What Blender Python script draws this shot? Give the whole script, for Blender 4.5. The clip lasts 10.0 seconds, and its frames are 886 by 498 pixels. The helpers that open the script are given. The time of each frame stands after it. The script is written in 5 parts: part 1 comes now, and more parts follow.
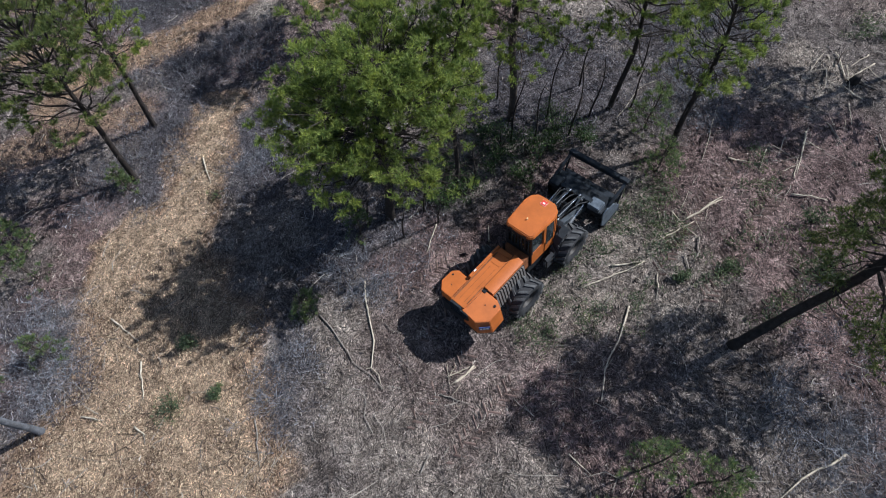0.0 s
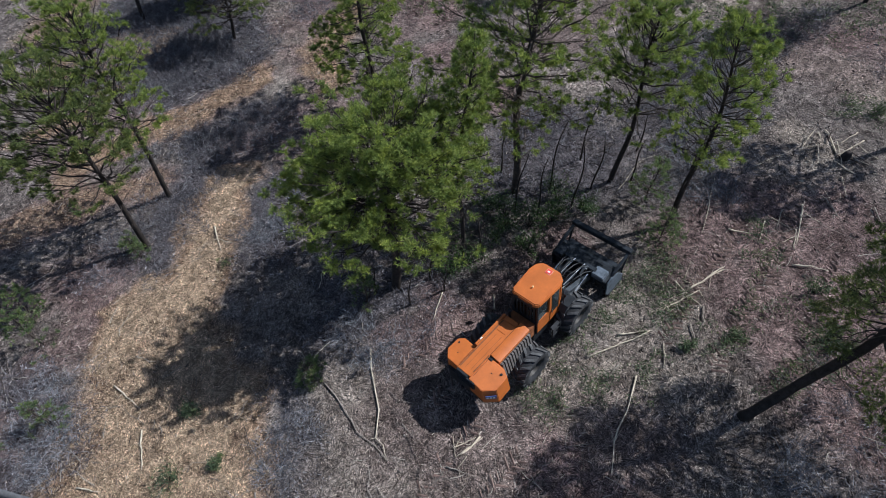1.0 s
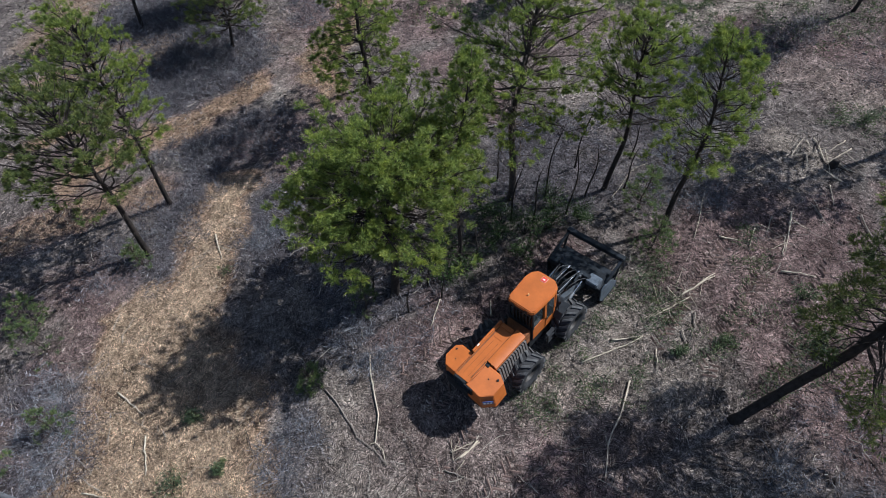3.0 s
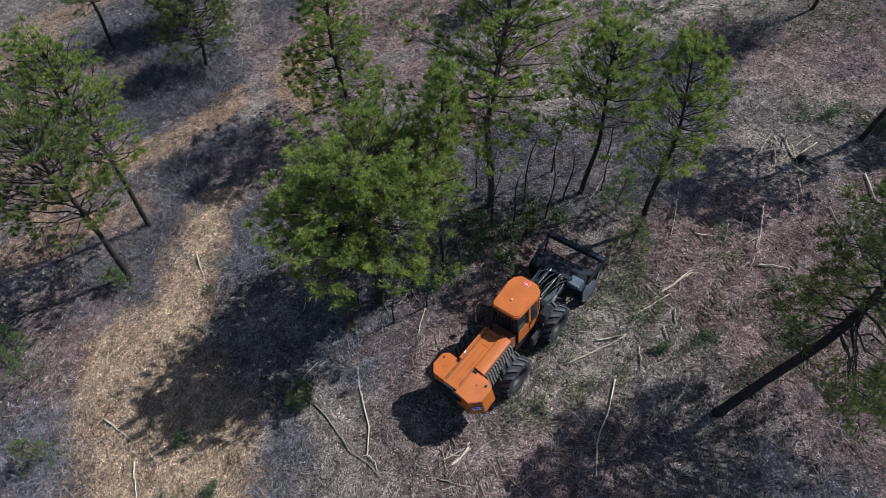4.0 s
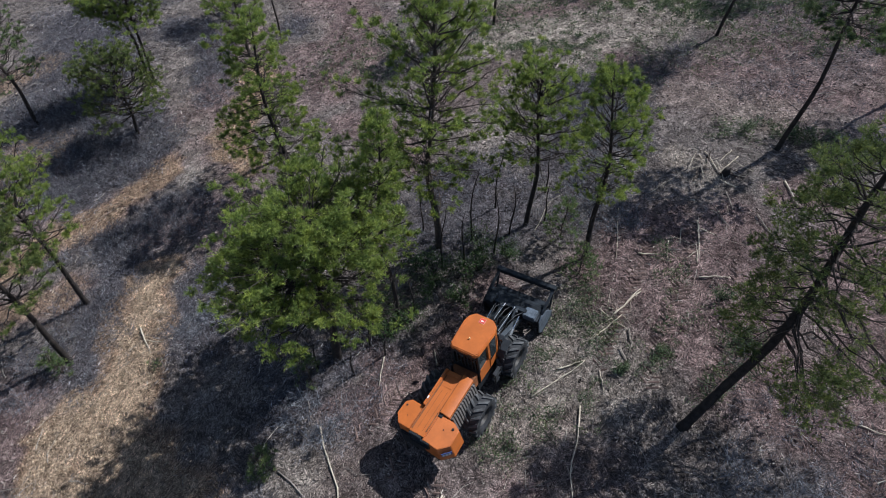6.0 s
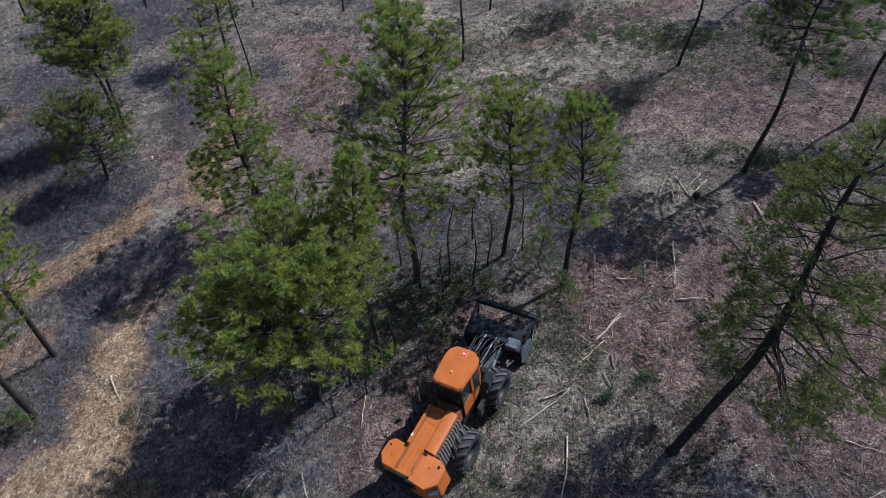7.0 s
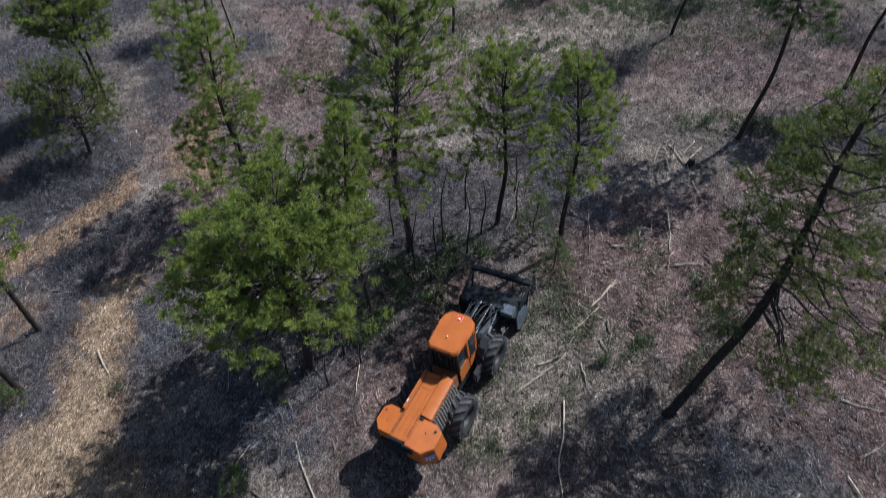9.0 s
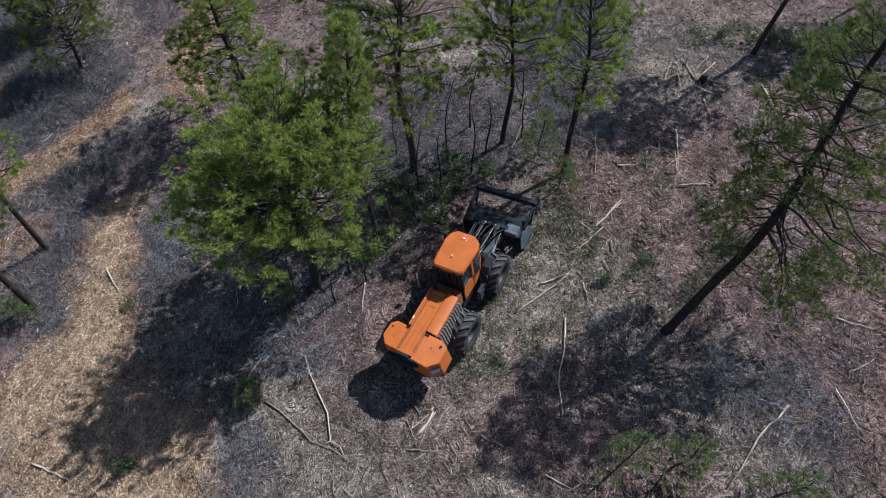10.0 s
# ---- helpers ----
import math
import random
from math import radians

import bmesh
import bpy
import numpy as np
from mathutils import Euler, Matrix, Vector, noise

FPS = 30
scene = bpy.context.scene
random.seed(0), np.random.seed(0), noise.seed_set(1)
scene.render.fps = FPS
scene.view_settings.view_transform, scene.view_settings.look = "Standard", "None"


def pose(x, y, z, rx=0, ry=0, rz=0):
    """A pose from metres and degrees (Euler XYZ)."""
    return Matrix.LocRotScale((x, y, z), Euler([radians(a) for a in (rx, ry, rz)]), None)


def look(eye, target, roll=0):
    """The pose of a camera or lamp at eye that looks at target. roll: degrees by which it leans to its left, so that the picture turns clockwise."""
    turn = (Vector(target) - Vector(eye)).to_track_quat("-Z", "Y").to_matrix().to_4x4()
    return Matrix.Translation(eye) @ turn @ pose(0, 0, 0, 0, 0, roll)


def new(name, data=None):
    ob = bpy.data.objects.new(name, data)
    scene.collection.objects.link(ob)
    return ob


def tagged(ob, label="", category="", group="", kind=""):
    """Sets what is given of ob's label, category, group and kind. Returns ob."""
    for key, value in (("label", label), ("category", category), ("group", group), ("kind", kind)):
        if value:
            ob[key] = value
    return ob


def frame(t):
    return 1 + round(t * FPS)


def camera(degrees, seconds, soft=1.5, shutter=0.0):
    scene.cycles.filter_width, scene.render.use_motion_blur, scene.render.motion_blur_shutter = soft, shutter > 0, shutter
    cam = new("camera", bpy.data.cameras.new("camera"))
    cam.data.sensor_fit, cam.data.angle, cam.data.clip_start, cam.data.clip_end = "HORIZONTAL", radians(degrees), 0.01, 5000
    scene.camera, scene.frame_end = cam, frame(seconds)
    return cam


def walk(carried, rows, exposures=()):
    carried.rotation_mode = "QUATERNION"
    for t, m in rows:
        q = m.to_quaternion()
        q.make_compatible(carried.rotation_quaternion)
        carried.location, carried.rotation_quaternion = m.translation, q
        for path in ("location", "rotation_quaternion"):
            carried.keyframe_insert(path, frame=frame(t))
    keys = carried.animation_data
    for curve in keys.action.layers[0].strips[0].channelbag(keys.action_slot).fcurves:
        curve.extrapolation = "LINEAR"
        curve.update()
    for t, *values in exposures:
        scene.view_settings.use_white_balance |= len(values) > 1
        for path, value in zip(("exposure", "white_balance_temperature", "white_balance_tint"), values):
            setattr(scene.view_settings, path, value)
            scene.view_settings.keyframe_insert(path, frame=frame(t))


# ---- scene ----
cam = camera(75.7, 10.0, soft=0.82, shutter=0.5)
PATH = [
    (0.0, look((2.113, -11.320, 20.469), (0.717, -1.612, 3.039), 0.53)),
    (0.1, look((2.109, -11.327, 20.478), (0.690, -1.488, 3.131), 0.52)),
    (0.2, look((2.104, -11.337, 20.490), (0.654, -1.322, 3.254), 0.52)),
    (0.3, look((2.094, -11.358, 20.515), (0.580, -0.977, 3.510), 0.50)),
    (0.5, look((2.072, -11.402, 20.568), (0.419, -0.231, 4.062), 0.47)),
    (0.7, look((2.013, -11.577, 20.650), (0.228, 0.098, 4.512), 0.42)),
    (1.0, look((2.003, -11.605, 20.663), (0.197, 0.151, 4.585), 0.41)),
    (1.5, look((1.965, -11.590, 20.801), (0.130, 0.151, 4.714), 0.54)),
    (2.0, look((1.949, -11.598, 20.930), (0.128, 0.159, 4.853), 0.83)),
    (3.5, look((1.979, -11.704, 21.379), (0.503, 0.158, 5.344), 0.47)),
    (4.0, look((2.003, -11.741, 21.470), (0.879, 0.330, 5.564), 0.28)),
    (4.5, look((2.048, -11.788, 21.526), (1.319, 0.492, 5.757), 0.09)),
    (5.0, look((2.102, -11.743, 21.536), (1.755, 0.726, 5.903), -0.05)),
    (5.5, look((2.140, -11.700, 21.531), (2.180, 1.123, 6.183), -0.14)),
    (7.0, look((2.244, -11.704, 21.284), (3.442, 2.433, 7.188), -0.44)),
    (7.5, look((2.269, -11.696, 21.133), (3.842, 2.843, 7.489), -0.45)),
    (8.0, look((2.206, -11.739, 20.887), (3.925, 3.164, 7.661), -0.28)),
    (8.5, look((2.158, -11.807, 20.648), (3.818, 3.069, 7.384), -0.08)),
    (9.0, look((2.031, -11.952, 20.461), (3.562, 1.773, 5.994), 0.15)),
    (9.5, look((1.906, -11.926, 20.446), (3.266, 0.313, 4.687), 0.19)),
    (10.0, look((1.859, -11.912, 20.435), (3.153, -0.338, 4.175), 0.31)),
]
walk(cam, PATH, [(0.0, 0.34, 5900, 8), (1.0, 0.29, 5900, 8), (4.5, 0.30, 5900, 8), (7.5, 0.21, 5860, 8), (9.0, 0.24, 5900, 8), (10.0, 0.35, 6000, 10)])

# ---- light ----
SUN_AZ, SUN_EL = 29.5, 50.5        # degrees from +x towards +y, and above the horizon
world = bpy.data.worlds.new("sky")
scene.world = world
world.use_nodes = True
_bg = world.node_tree.nodes["Background"]
_sky = world.node_tree.nodes.new("ShaderNodeTexSky")
_sky.sky_type, _sky.sun_disc = "NISHITA", False
_sky.sun_elevation, _sky.sun_rotation = radians(SUN_EL), radians(90 - SUN_AZ)
world.node_tree.links.new(_sky.outputs[0], _bg.inputs[0])
_bg.inputs[1].default_value = 0.080
_sun = bpy.data.lights.new("sun", "SUN")
_sun.energy, _sun.angle, _sun.color = 5.0, radians(0.53), (1.0, 0.975, 0.94)
sun = new("sun", _sun)
_to_sun = Vector((math.cos(radians(SUN_EL)) * math.cos(radians(SUN_AZ)), math.cos(radians(SUN_EL)) * math.sin(radians(SUN_AZ)), math.sin(radians(SUN_EL))))
sun.matrix_world = look(_to_sun * 60, (0, 0, 0))

# ---- terrain shape ----
rng = np.random.default_rng(7)


def _soft(v, lim):
    """v inside +-lim, easing flat outside."""
    a = np.abs(v)
    return np.sign(v) * np.where(a < lim, a, lim + 40 * np.tanh((a - lim) / 40))


_lat = np.random.default_rng(3).random((256, 256))


def vnoise(x, y, s):
    """Smooth value noise with cells of s metres, 0 to 1."""
    x, y = np.asarray(x, float) / s + 1000, np.asarray(y, float) / s + 1000
    i, j = np.floor(x).astype(int), np.floor(y).astype(int)
    u, v = x - i, y - j
    u, v = u * u * (3 - 2 * u), v * v * (3 - 2 * v)
    a, b = _lat[i % 256, j % 256], _lat[(i + 1) % 256, j % 256]
    c, d = _lat[i % 256, (j + 1) % 256], _lat[(i + 1) % 256, (j + 1) % 256]
    return (a * (1 - u) + b * u) * (1 - v) + (c * (1 - u) + d * u) * v


def gz(x, y):
    """Height of the ground: a hillside that falls to the west, with low mounds and ruts."""
    x, y = np.asarray(x, float), np.asarray(y, float)
    near = np.exp(-((x / 70) ** 2 + ((y - 15) / 90) ** 2))
    return (0.12805 * _soft(x, 45) - 0.01412 * _soft(y, 80)
            + near * (0.22 * (vnoise(x, y, 3.1) - 0.5) + 0.15 * (vnoise(x + 50, y, 0.9) - 0.5) + 0.13 * (vnoise(x, y + 70, 0.5) - 0.5)))


def seg_dist(x, y, line):
    """Distance from points to a polyline."""
    best = np.full(np.shape(x), 1e9)
    for (ax, ay), (bx, by) in zip(line[:-1], line[1:]):
        dx, dy = bx - ax, by - ay
        k = np.clip(((x - ax) * dx + (y - ay) * dy) / (dx * dx + dy * dy + 1e-9), 0, 1)
        best = np.minimum(best, np.hypot(x - ax - k * dx, y - ay - k * dy))
    return best


# strips of ground cover, and shade painted as brush: centre line and half width
CHIP_LINES = [([(-13.6, 0.2), (-13.2, -3.2)], 1.2), ([(-7.8, -6.6), (-10.0, -4.5), (-11.7, -2.6), (-11.6, 0.2), (-12.1, 3.7), (-12.2, 7.2)], 1.3),
              ([(-11.6, -11.2), (-9.6, -7.8), (-8.0, -6.5), (-6.0, -10.5)], 2.2), ([(-10.5, -4.0), (-8.5, -5.5)], 2.4), ([(-11.2, -4.8), (-7.6, -7.6)], 2.4),
              ([(-22.6, 7.6), (-19.5, 11.0), (-16.6, 13.6), (-14.2, 16.6)], 1.05, 0.55), ([(-9.2, 16.2), (-11.0, 19.5), (-10.0, 22.5), (-10.4, 27)], 1.1, 0.6), ([(-29.5, 16.8), (-27.3, 18.2), (-25.2, 20.7)], 1.8, 0.4), ([(-34, 22), (-35, 28), (-31, 33)], 2.0, 0.35),
              ([(-24.0, 2.5), (-20.4, 5.8), (-17.2, 6.8)], 1.0, 0.4), ([(-27.3, 10.5), (-24.8, 12.3), (-24.1, 15.4), (-23.7, 21.6)], 0.8, 0.5)]
SOIL_FAR = [
    ([(-8.5, 41.0), (1.0, 36.6)], 1.6, 0.6),
    ([(-7.0, 37.0), (-3.0, 32.0)], 1.8, 0.6),
    ([(23, 15.5), (30, 19.5)], 2.6, 0.6),
    ([(25, 23), (34, 27)], 3.0, 0.6),
    ([(20, 20.5), (26, 21)], 1.8, 0.5),
    ([(-29.5, 16.8), (-25.2, 20.7)], 1.8),
    ([(-8, 27), (-4, 31)], 1.4, 0.9),
    ([(-14, 23), (-11, 28), (-13, 34)], 1.8, 0.7),
    ([(-6, 22), (-8, 29)], 1.5, 0.7),
    ([(4, 20), (7, 23)], 1.5, 0.6),
    ([(-12, 22), (-14, 26)], 1.2),
    ([(-2, 33), (-8, 40)], 1.6),
    ([(14, 32), (25, 33)], 1.6),
    ([(24, 20), (31, 22)], 1.6),
    ([(30, 17), (35, 11)], 2.2),
    ([(-3, 19), (1, 15)], 1.4),
    ([(22, 19), (15, 22)], 1.2),
    ([(-4.5, 37.5), (-3.0, 27.8), (-4.4, 23.5)], 2.0),
    ([(23.6, 17.0), (27.0, 14.3)], 1.4),
    ([(8.6, 30.9), (12.2, 30.5)], 1.2),
]
SOIL_WEST = [
    ([(-13, 11), (-10.5, 12.3)], 1.6, 0.8),
    ([(-26, 14), (-24, 17)], 1.6, 0.8),
    ([(-15.6, 0.6), (-15.6, -1.5), (-16.2, -3.4)], 1.4, 0.9),
    ([(-20, -1), (-17, 1), (-14.5, -1.5)], 1.6, 0.7),
    ([(-24, 9), (-22, 13)], 1.6, 0.7),
    ([(-9.5, 10), (-9, 15), (-12, 19)], 1.6, 0.7),
    ([(-15, -6), (-18, -8)], 1.5, 0.6),
    ([(-22.6, 7.6), (-19.5, 11.0), (-16.6, 13.6), (-14.2, 16.8)], 1.2),
    ([(-24.0, 2.5), (-20.4, 5.8), (-17.2, 6.8)], 1.3),
    ([(-0.9, -0.6), (1.4, -1.2), (-0.2, 0.8)], 0.9),
    ([(-14.5, -1.2), (-17.5, 0.5)], 1.4),
]
SOIL_EAST = [
    ([(18.5, 18.4), (23.0, 17.6), (29.0, 15.0)], 3.0, 0.65),
    ([(24.0, 21.5), (31.0, 19.5)], 2.4, 0.6),
    ([(0.5, -3.0), (2.0, -6.5)], 1.8, 0.45),
    ([(0.2, -4.2), (3, -5.6), (7, -5.2)], 2.2, 0.5),
    ([(13.3, 6.4), (13.9, 3.4), (14.8, -2.4)], 2.0),
    ([(16.4, 6.4), (15.4, 1.0), (14.8, -1.5)], 1.6),
    ([(21, 4), (20.5, -4), (18, -9)], 2.4),
    ([(5, -6), (10, -9)], 1.5),
    ([(10.0, 4.9), (12.7, 1.0), (14.0, -1.6)], 1.5),
    ([(11.2, 6.6), (12.2, 4.4)], 1.1),
    ([(19.5, 3.0), (18.6, -2.9), (17.0, -7.0)], 1.9),
    ([(2.0, -0.5), (5.0, 4.0)], 1.3),
    ([(20.0, 8.5), (22.0, 6.0)], 1.0),
]
SOIL_LINES = SOIL_FAR + SOIL_WEST + SOIL_EAST
PALE_LINES = [([(-5.0, -5.0), (-4.2, -9.0)], 1.2, 0.4), ([(14, 34), (27, 37)], 4.0, 0.75), ([(9, 27), (17, 28.5)], 3.2, 0.85), ([(9.6, 9.0), (12.4, 14.0)], 1.8, 0.35), ([(7.6, 0.2), (9.6, 3.8)], 1.4, 0.7), ([(9.6, -1.6), (10.8, 2.2)], 1.2, 0.5), ([(-3, 40), (6, 50)], 4.0, 0.5),
              ([(4.0, 24.5), (11.5, 23.5)], 2.6, 0.6), ([(10, 31), (24, 30)], 3.2, 0.6), ([(-7, 42), (-2, 47)], 2.6, 0.6), ([(1, -8.4), (12, -9.2)], 2.4, 0.6), ([(11.5, -6.8), (16, -8.8)], 1.6, 0.4), ([(-16.2, -2.6), (-13.2, -7.2)], 1.2, 0.35),
              ([(-3.4, -3.6), (-2.2, -7.0)], 1.5, 0.4), ([(-0.5, -5.5), (2.5, -7.5)], 1.8, 0.4), ([(-14.0, -4.0), (-13.0, -5.5)], 1.0, 0.4), ([(-14.5, 24.5), (-12.5, 20.5), (-11.4, 15.2)], 1.4, 0.5), ([(15.6, 18.6), (19.6, 16.2), (21.8, 14.2)], 1.3), ([(8.5, 27.1), (15.5, 26.2), (21.1, 27.8)], 2.4), ([(1.1, 45.6), (7.2, 34.8), (13.4, 36.9)], 2.8),
              ([(15.2, 12.3), (16.8, 10.4)], 0.8), ([(5.0, -2.8), (8.2, -1.6)], 1.3, 0.8), ([(2.0, -6.8), (7.0, -6.4)], 1.6, 0.6), ([(-2.4, -3.2), (-1.2, -7.0)], 1.2, 0.5), ([(6.8, 13.5), (4, 18)], 1.4, 0.5), ([(12.2, 12.4), (13.6, 8.2)], 0.9, 0.6)]
BRUSH_SHADE_FAR = [
    ([(-8.5, 42.0), (0.5, 37.6)], 0.9, 0.8),
    # next two bands paint far tree shadows onto the ground as brush
    ([(-10.0, 50.5), (-3.5, 46.5)], 1.1, 0.9),
    ([(-22.0, 50.0), (-16.5, 47.0)], 1.4, 0.9),
    ([(-34.0, 44.0), (-27.0, 40.0)], 2.0, 0.6),
    # next three darken the right slope for the shade of pine crowns
    ([(23, 17.5), (29, 21)], 2.6, 0.5),
    ([(27, 25), (35, 30)], 3.2, 0.5),
    ([(24, 11), (29, 13)], 1.6, 0.5),
    ([(-22.3, 24), (-25.5, 32), (-25.5, 38)], 2.4),
    ([(11.7, 18.9), (10.9, 13.1), (9.4, 9.1)], 2.2),
    ([(-21.2, 19.4), (-17.0, 17.6), (-20.0, 15.4)], 2.0),
    ([(-23.2, 26), (-17.8, 22.2), (-22.0, 18)], 1.9),
    ([(-8.2, 34.5), (-8.7, 33.0)], 1.2),
    ([(-4.1, 49.8), (-1.7, 45.4), (3, 41)], 1.6),
    ([(-27, 33), (-30, 42), (-22, 48)], 4.0),
    ([(-13.5, 25), (-15, 32), (-20, 37)], 1.6),
    ([(-34, 52), (-20, 58), (-8, 56)], 4.0),
    ([(11.8, 38), (16, 36)], 1.4),
]
BRUSH_WEST = [
    ([(-14.9, 10.1), (-13.2, 13.1)], 1.3),
    ([(-19.0, 14.6), (-22.0, 16.0)], 1.6),
    ([(-4.5, 1.5), (-3.8, -1.4), (-1.4, -1.2)], 1.2, 0.8),
    ([(-20.3, 17.5), (-17.6, 16.9)], 1.6),
    ([(-14.1, 6.7), (-13.9, 10.2), (-11, 12)], 1.3),
    ([(-10.1, 6.4), (-8.6, 2.6)], 1.3),
    ([(-16.6, 1.2), (-14.0, 1.6), (-13.9, 4.4)], 1.2),
    ([(-16.7, -4.6), (-13.4, -6.5), (-14.5, -8)], 1.2),
    ([(-5.0, -4.4), (-4.2, -7.0)], 1.1),
    ([(-3.6, 0.2), (-0.4, 1.4)], 1.1),
    ([(-25, 16), (-28, 24), (-24, 31)], 3.0),
]
BRUSH_EAST = [
    ([(3, 10.6), (5, 12.3), (9.4, 12.6), (12.8, 13.8)], 2.0),
    ([(2.6, 8.6), (7.7, 9.2), (11, 9.9)], 1.9),
    ([(30, 12), (33, 16), (31, 21)], 1.6),
    ([(25, 10.5), (29, 9)], 1.0),
    ([(14.6, -2.2), (15.6, -4.4), (13, -7.5)], 1.5, 0.5),
    ([(5.5, 8.0), (3.4, 12)], 1.6),
    ([(14.6, 17.0), (17, 20)], 1.0),
]
BRUSH_SHADE_LINES = BRUSH_SHADE_FAR + BRUSH_WEST + BRUSH_EAST
GREEN_FAR = [
    ([(-2, 27), (8, 31), (20, 32)], 3.5, 0.35),
    ([(14, 22), (24, 24), (32, 22)], 3.0, 0.35),
    ([(19.1, 13.3), (23.4, 11.5)], 0.7),
    ([(18.4, 28.8), (23, 26.0)], 1.2),
    ([(10.3, 25.5), (14, 25)], 0.8),
    ([(27, 21), (31, 20)], 1.2),
    ([(16, 29.5), (22, 29)], 1.2),
    ([(24, 27), (30, 26)], 1.0),
    ([(8, 26), (13, 24.5)], 0.8),
]
GREEN_NEAR = [
    ([(7.6, -1.9), (8.4, -0.4), (9.2, 1.4)], 0.8, 0.9),
    ([(12.7, 1.6), (12.3, 3.4), (13.2, 5.2)], 0.6, 0.8),
    ([(14.7, 2.9), (14.2, 1.8)], 0.5),
    ([(11.3, 0.3), (11.1, -0.7)], 0.5),
    ([(5.2, -1.5), (6.3, -0.5), (7.5, 0.4), (8.0, 2.4)], 0.6),
    ([(8.3, 3.8), (9.0, 5.0)], 0.6),
    ([(12.6, -2.2), (14.4, 1.0)], 0.5),
    ([(4.6, -2.6), (6.4, -1.8)], 0.9),
    ([(6.6, 0.2), (7.6, 1.2), (8.4, 3.0)], 1.0),
    ([(11.2, -0.8), (11.6, 1.0)], 0.5),
    ([(14.3, -0.4), (14.9, 0.9)], 0.7),
]
GREEN_LINES = GREEN_FAR + GREEN_NEAR


def mask(x, y, lines, wob=1.0):
    """0 to 1: how much of that cover lies there, with ragged borders."""
    x, y = np.asarray(x, float), np.asarray(y, float)
    out = np.zeros(np.shape(x))
    rag = wob * ((vnoise(x, y + 31, 1.3) - 0.5) * 1.3 + (vnoise(x + 11, y, 0.4) - 0.5) * 0.7)
    for line, half, *much in lines:
        here = np.clip(1.5 * np.clip(1.2 - (seg_dist(x, y, line) + rag) / half * 0.8, 0, 1), 0, 1)
        out = np.maximum(out, here * (much[0] if much else 1.0))
    return out


# ---- materials ----
def ramp(nt, stops):
    r = nt.nodes.new("ShaderNodeValToRGB")
    while len(r.color_ramp.elements) < len(stops):
        r.color_ramp.elements.new(0.5)
    for e, (p, c) in zip(r.color_ramp.elements, stops):
        e.position, e.color = p, (*c, 1)
    return r


def noise_tex(nt, scale, detail=4.0, rough=0.6, coord="Object"):
    tc = nt.nodes.new("ShaderNodeTexCoord")
    n = nt.nodes.new("ShaderNodeTexNoise")
    n.inputs["Scale"].default_value, n.inputs["Detail"].default_value, n.inputs["Roughness"].default_value = scale, detail, rough
    nt.links.new(tc.outputs[coord], n.inputs["Vector"])
    return n


def mixc(nt, a, b, fac, mode="MIX"):
    m = nt.nodes.new("ShaderNodeMix")
    m.data_type, m.blend_type = "RGBA", mode
    for sock, v in ((m.inputs[6], a), (m.inputs[7], b), (m.inputs[0], fac)):
        if isinstance(v, (int, float)):
            sock.default_value = v
        elif isinstance(v, tuple):
            sock.default_value = (*v, 1)
        else:
            nt.links.new(v, sock)
    return m.outputs[2]


def material(name, base, rough=0.8, metal=0.0, scale=6.0, vary=0.25, bump=0.15, island=None, obj_vary=0.0, spec=0.4):
    """A worn surface: base colour broken up at two scales, a bump, or colours drawn per piece."""
    m = bpy.data.materials.new(name)
    m.use_nodes = True
    nt = m.node_tree
    b = nt.nodes["Principled BSDF"]
    b.inputs["Roughness"].default_value, b.inputs["Metallic"].default_value = rough, metal
    b.inputs["Specular IOR Level"].default_value = spec
    big, small = noise_tex(nt, scale, 3), noise_tex(nt, scale * 9, 5)
    if island:
        g = nt.nodes.new("ShaderNodeNewGeometry")
        r = ramp(nt, island)
        nt.links.new(g.outputs["Random Per Island"], r.inputs[0])
        col = r.outputs[0]
    else:
        dark = tuple(c * (1 - vary) for c in base)
        lite = tuple(min(1, c * (1 + vary)) for c in base)
        r = ramp(nt, [(0.3, dark), (0.7, lite)])
        nt.links.new(big.outputs[0], r.inputs[0])
        col = r.outputs[0]
    sr = ramp(nt, [(0.3, (1 - vary,) * 3), (0.7, (1, 1, 1))])
    nt.links.new(small.outputs[0], sr.inputs[0])
    col = mixc(nt, col, sr.outputs[0], 0.8, "MULTIPLY")
    if obj_vary:
        oi = nt.nodes.new("ShaderNodeObjectInfo")
        orr = ramp(nt, [(0, (1 - obj_vary,) * 3), (1, (1, 1, 1))])
        nt.links.new(oi.outputs["Random"], orr.inputs[0])
        col = mixc(nt, col, orr.outputs[0], 1.0, "MULTIPLY")
    nt.links.new(col, b.inputs["Base Color"])
    if bump:
        bp = nt.nodes.new("ShaderNodeBump")
        bp.inputs["Strength"].default_value, bp.inputs["Distance"].default_value = bump, 0.02
        nt.links.new(small.outputs[0], bp.inputs["Height"])
        nt.links.new(bp.outputs[0], b.inputs["Normal"])
    return m


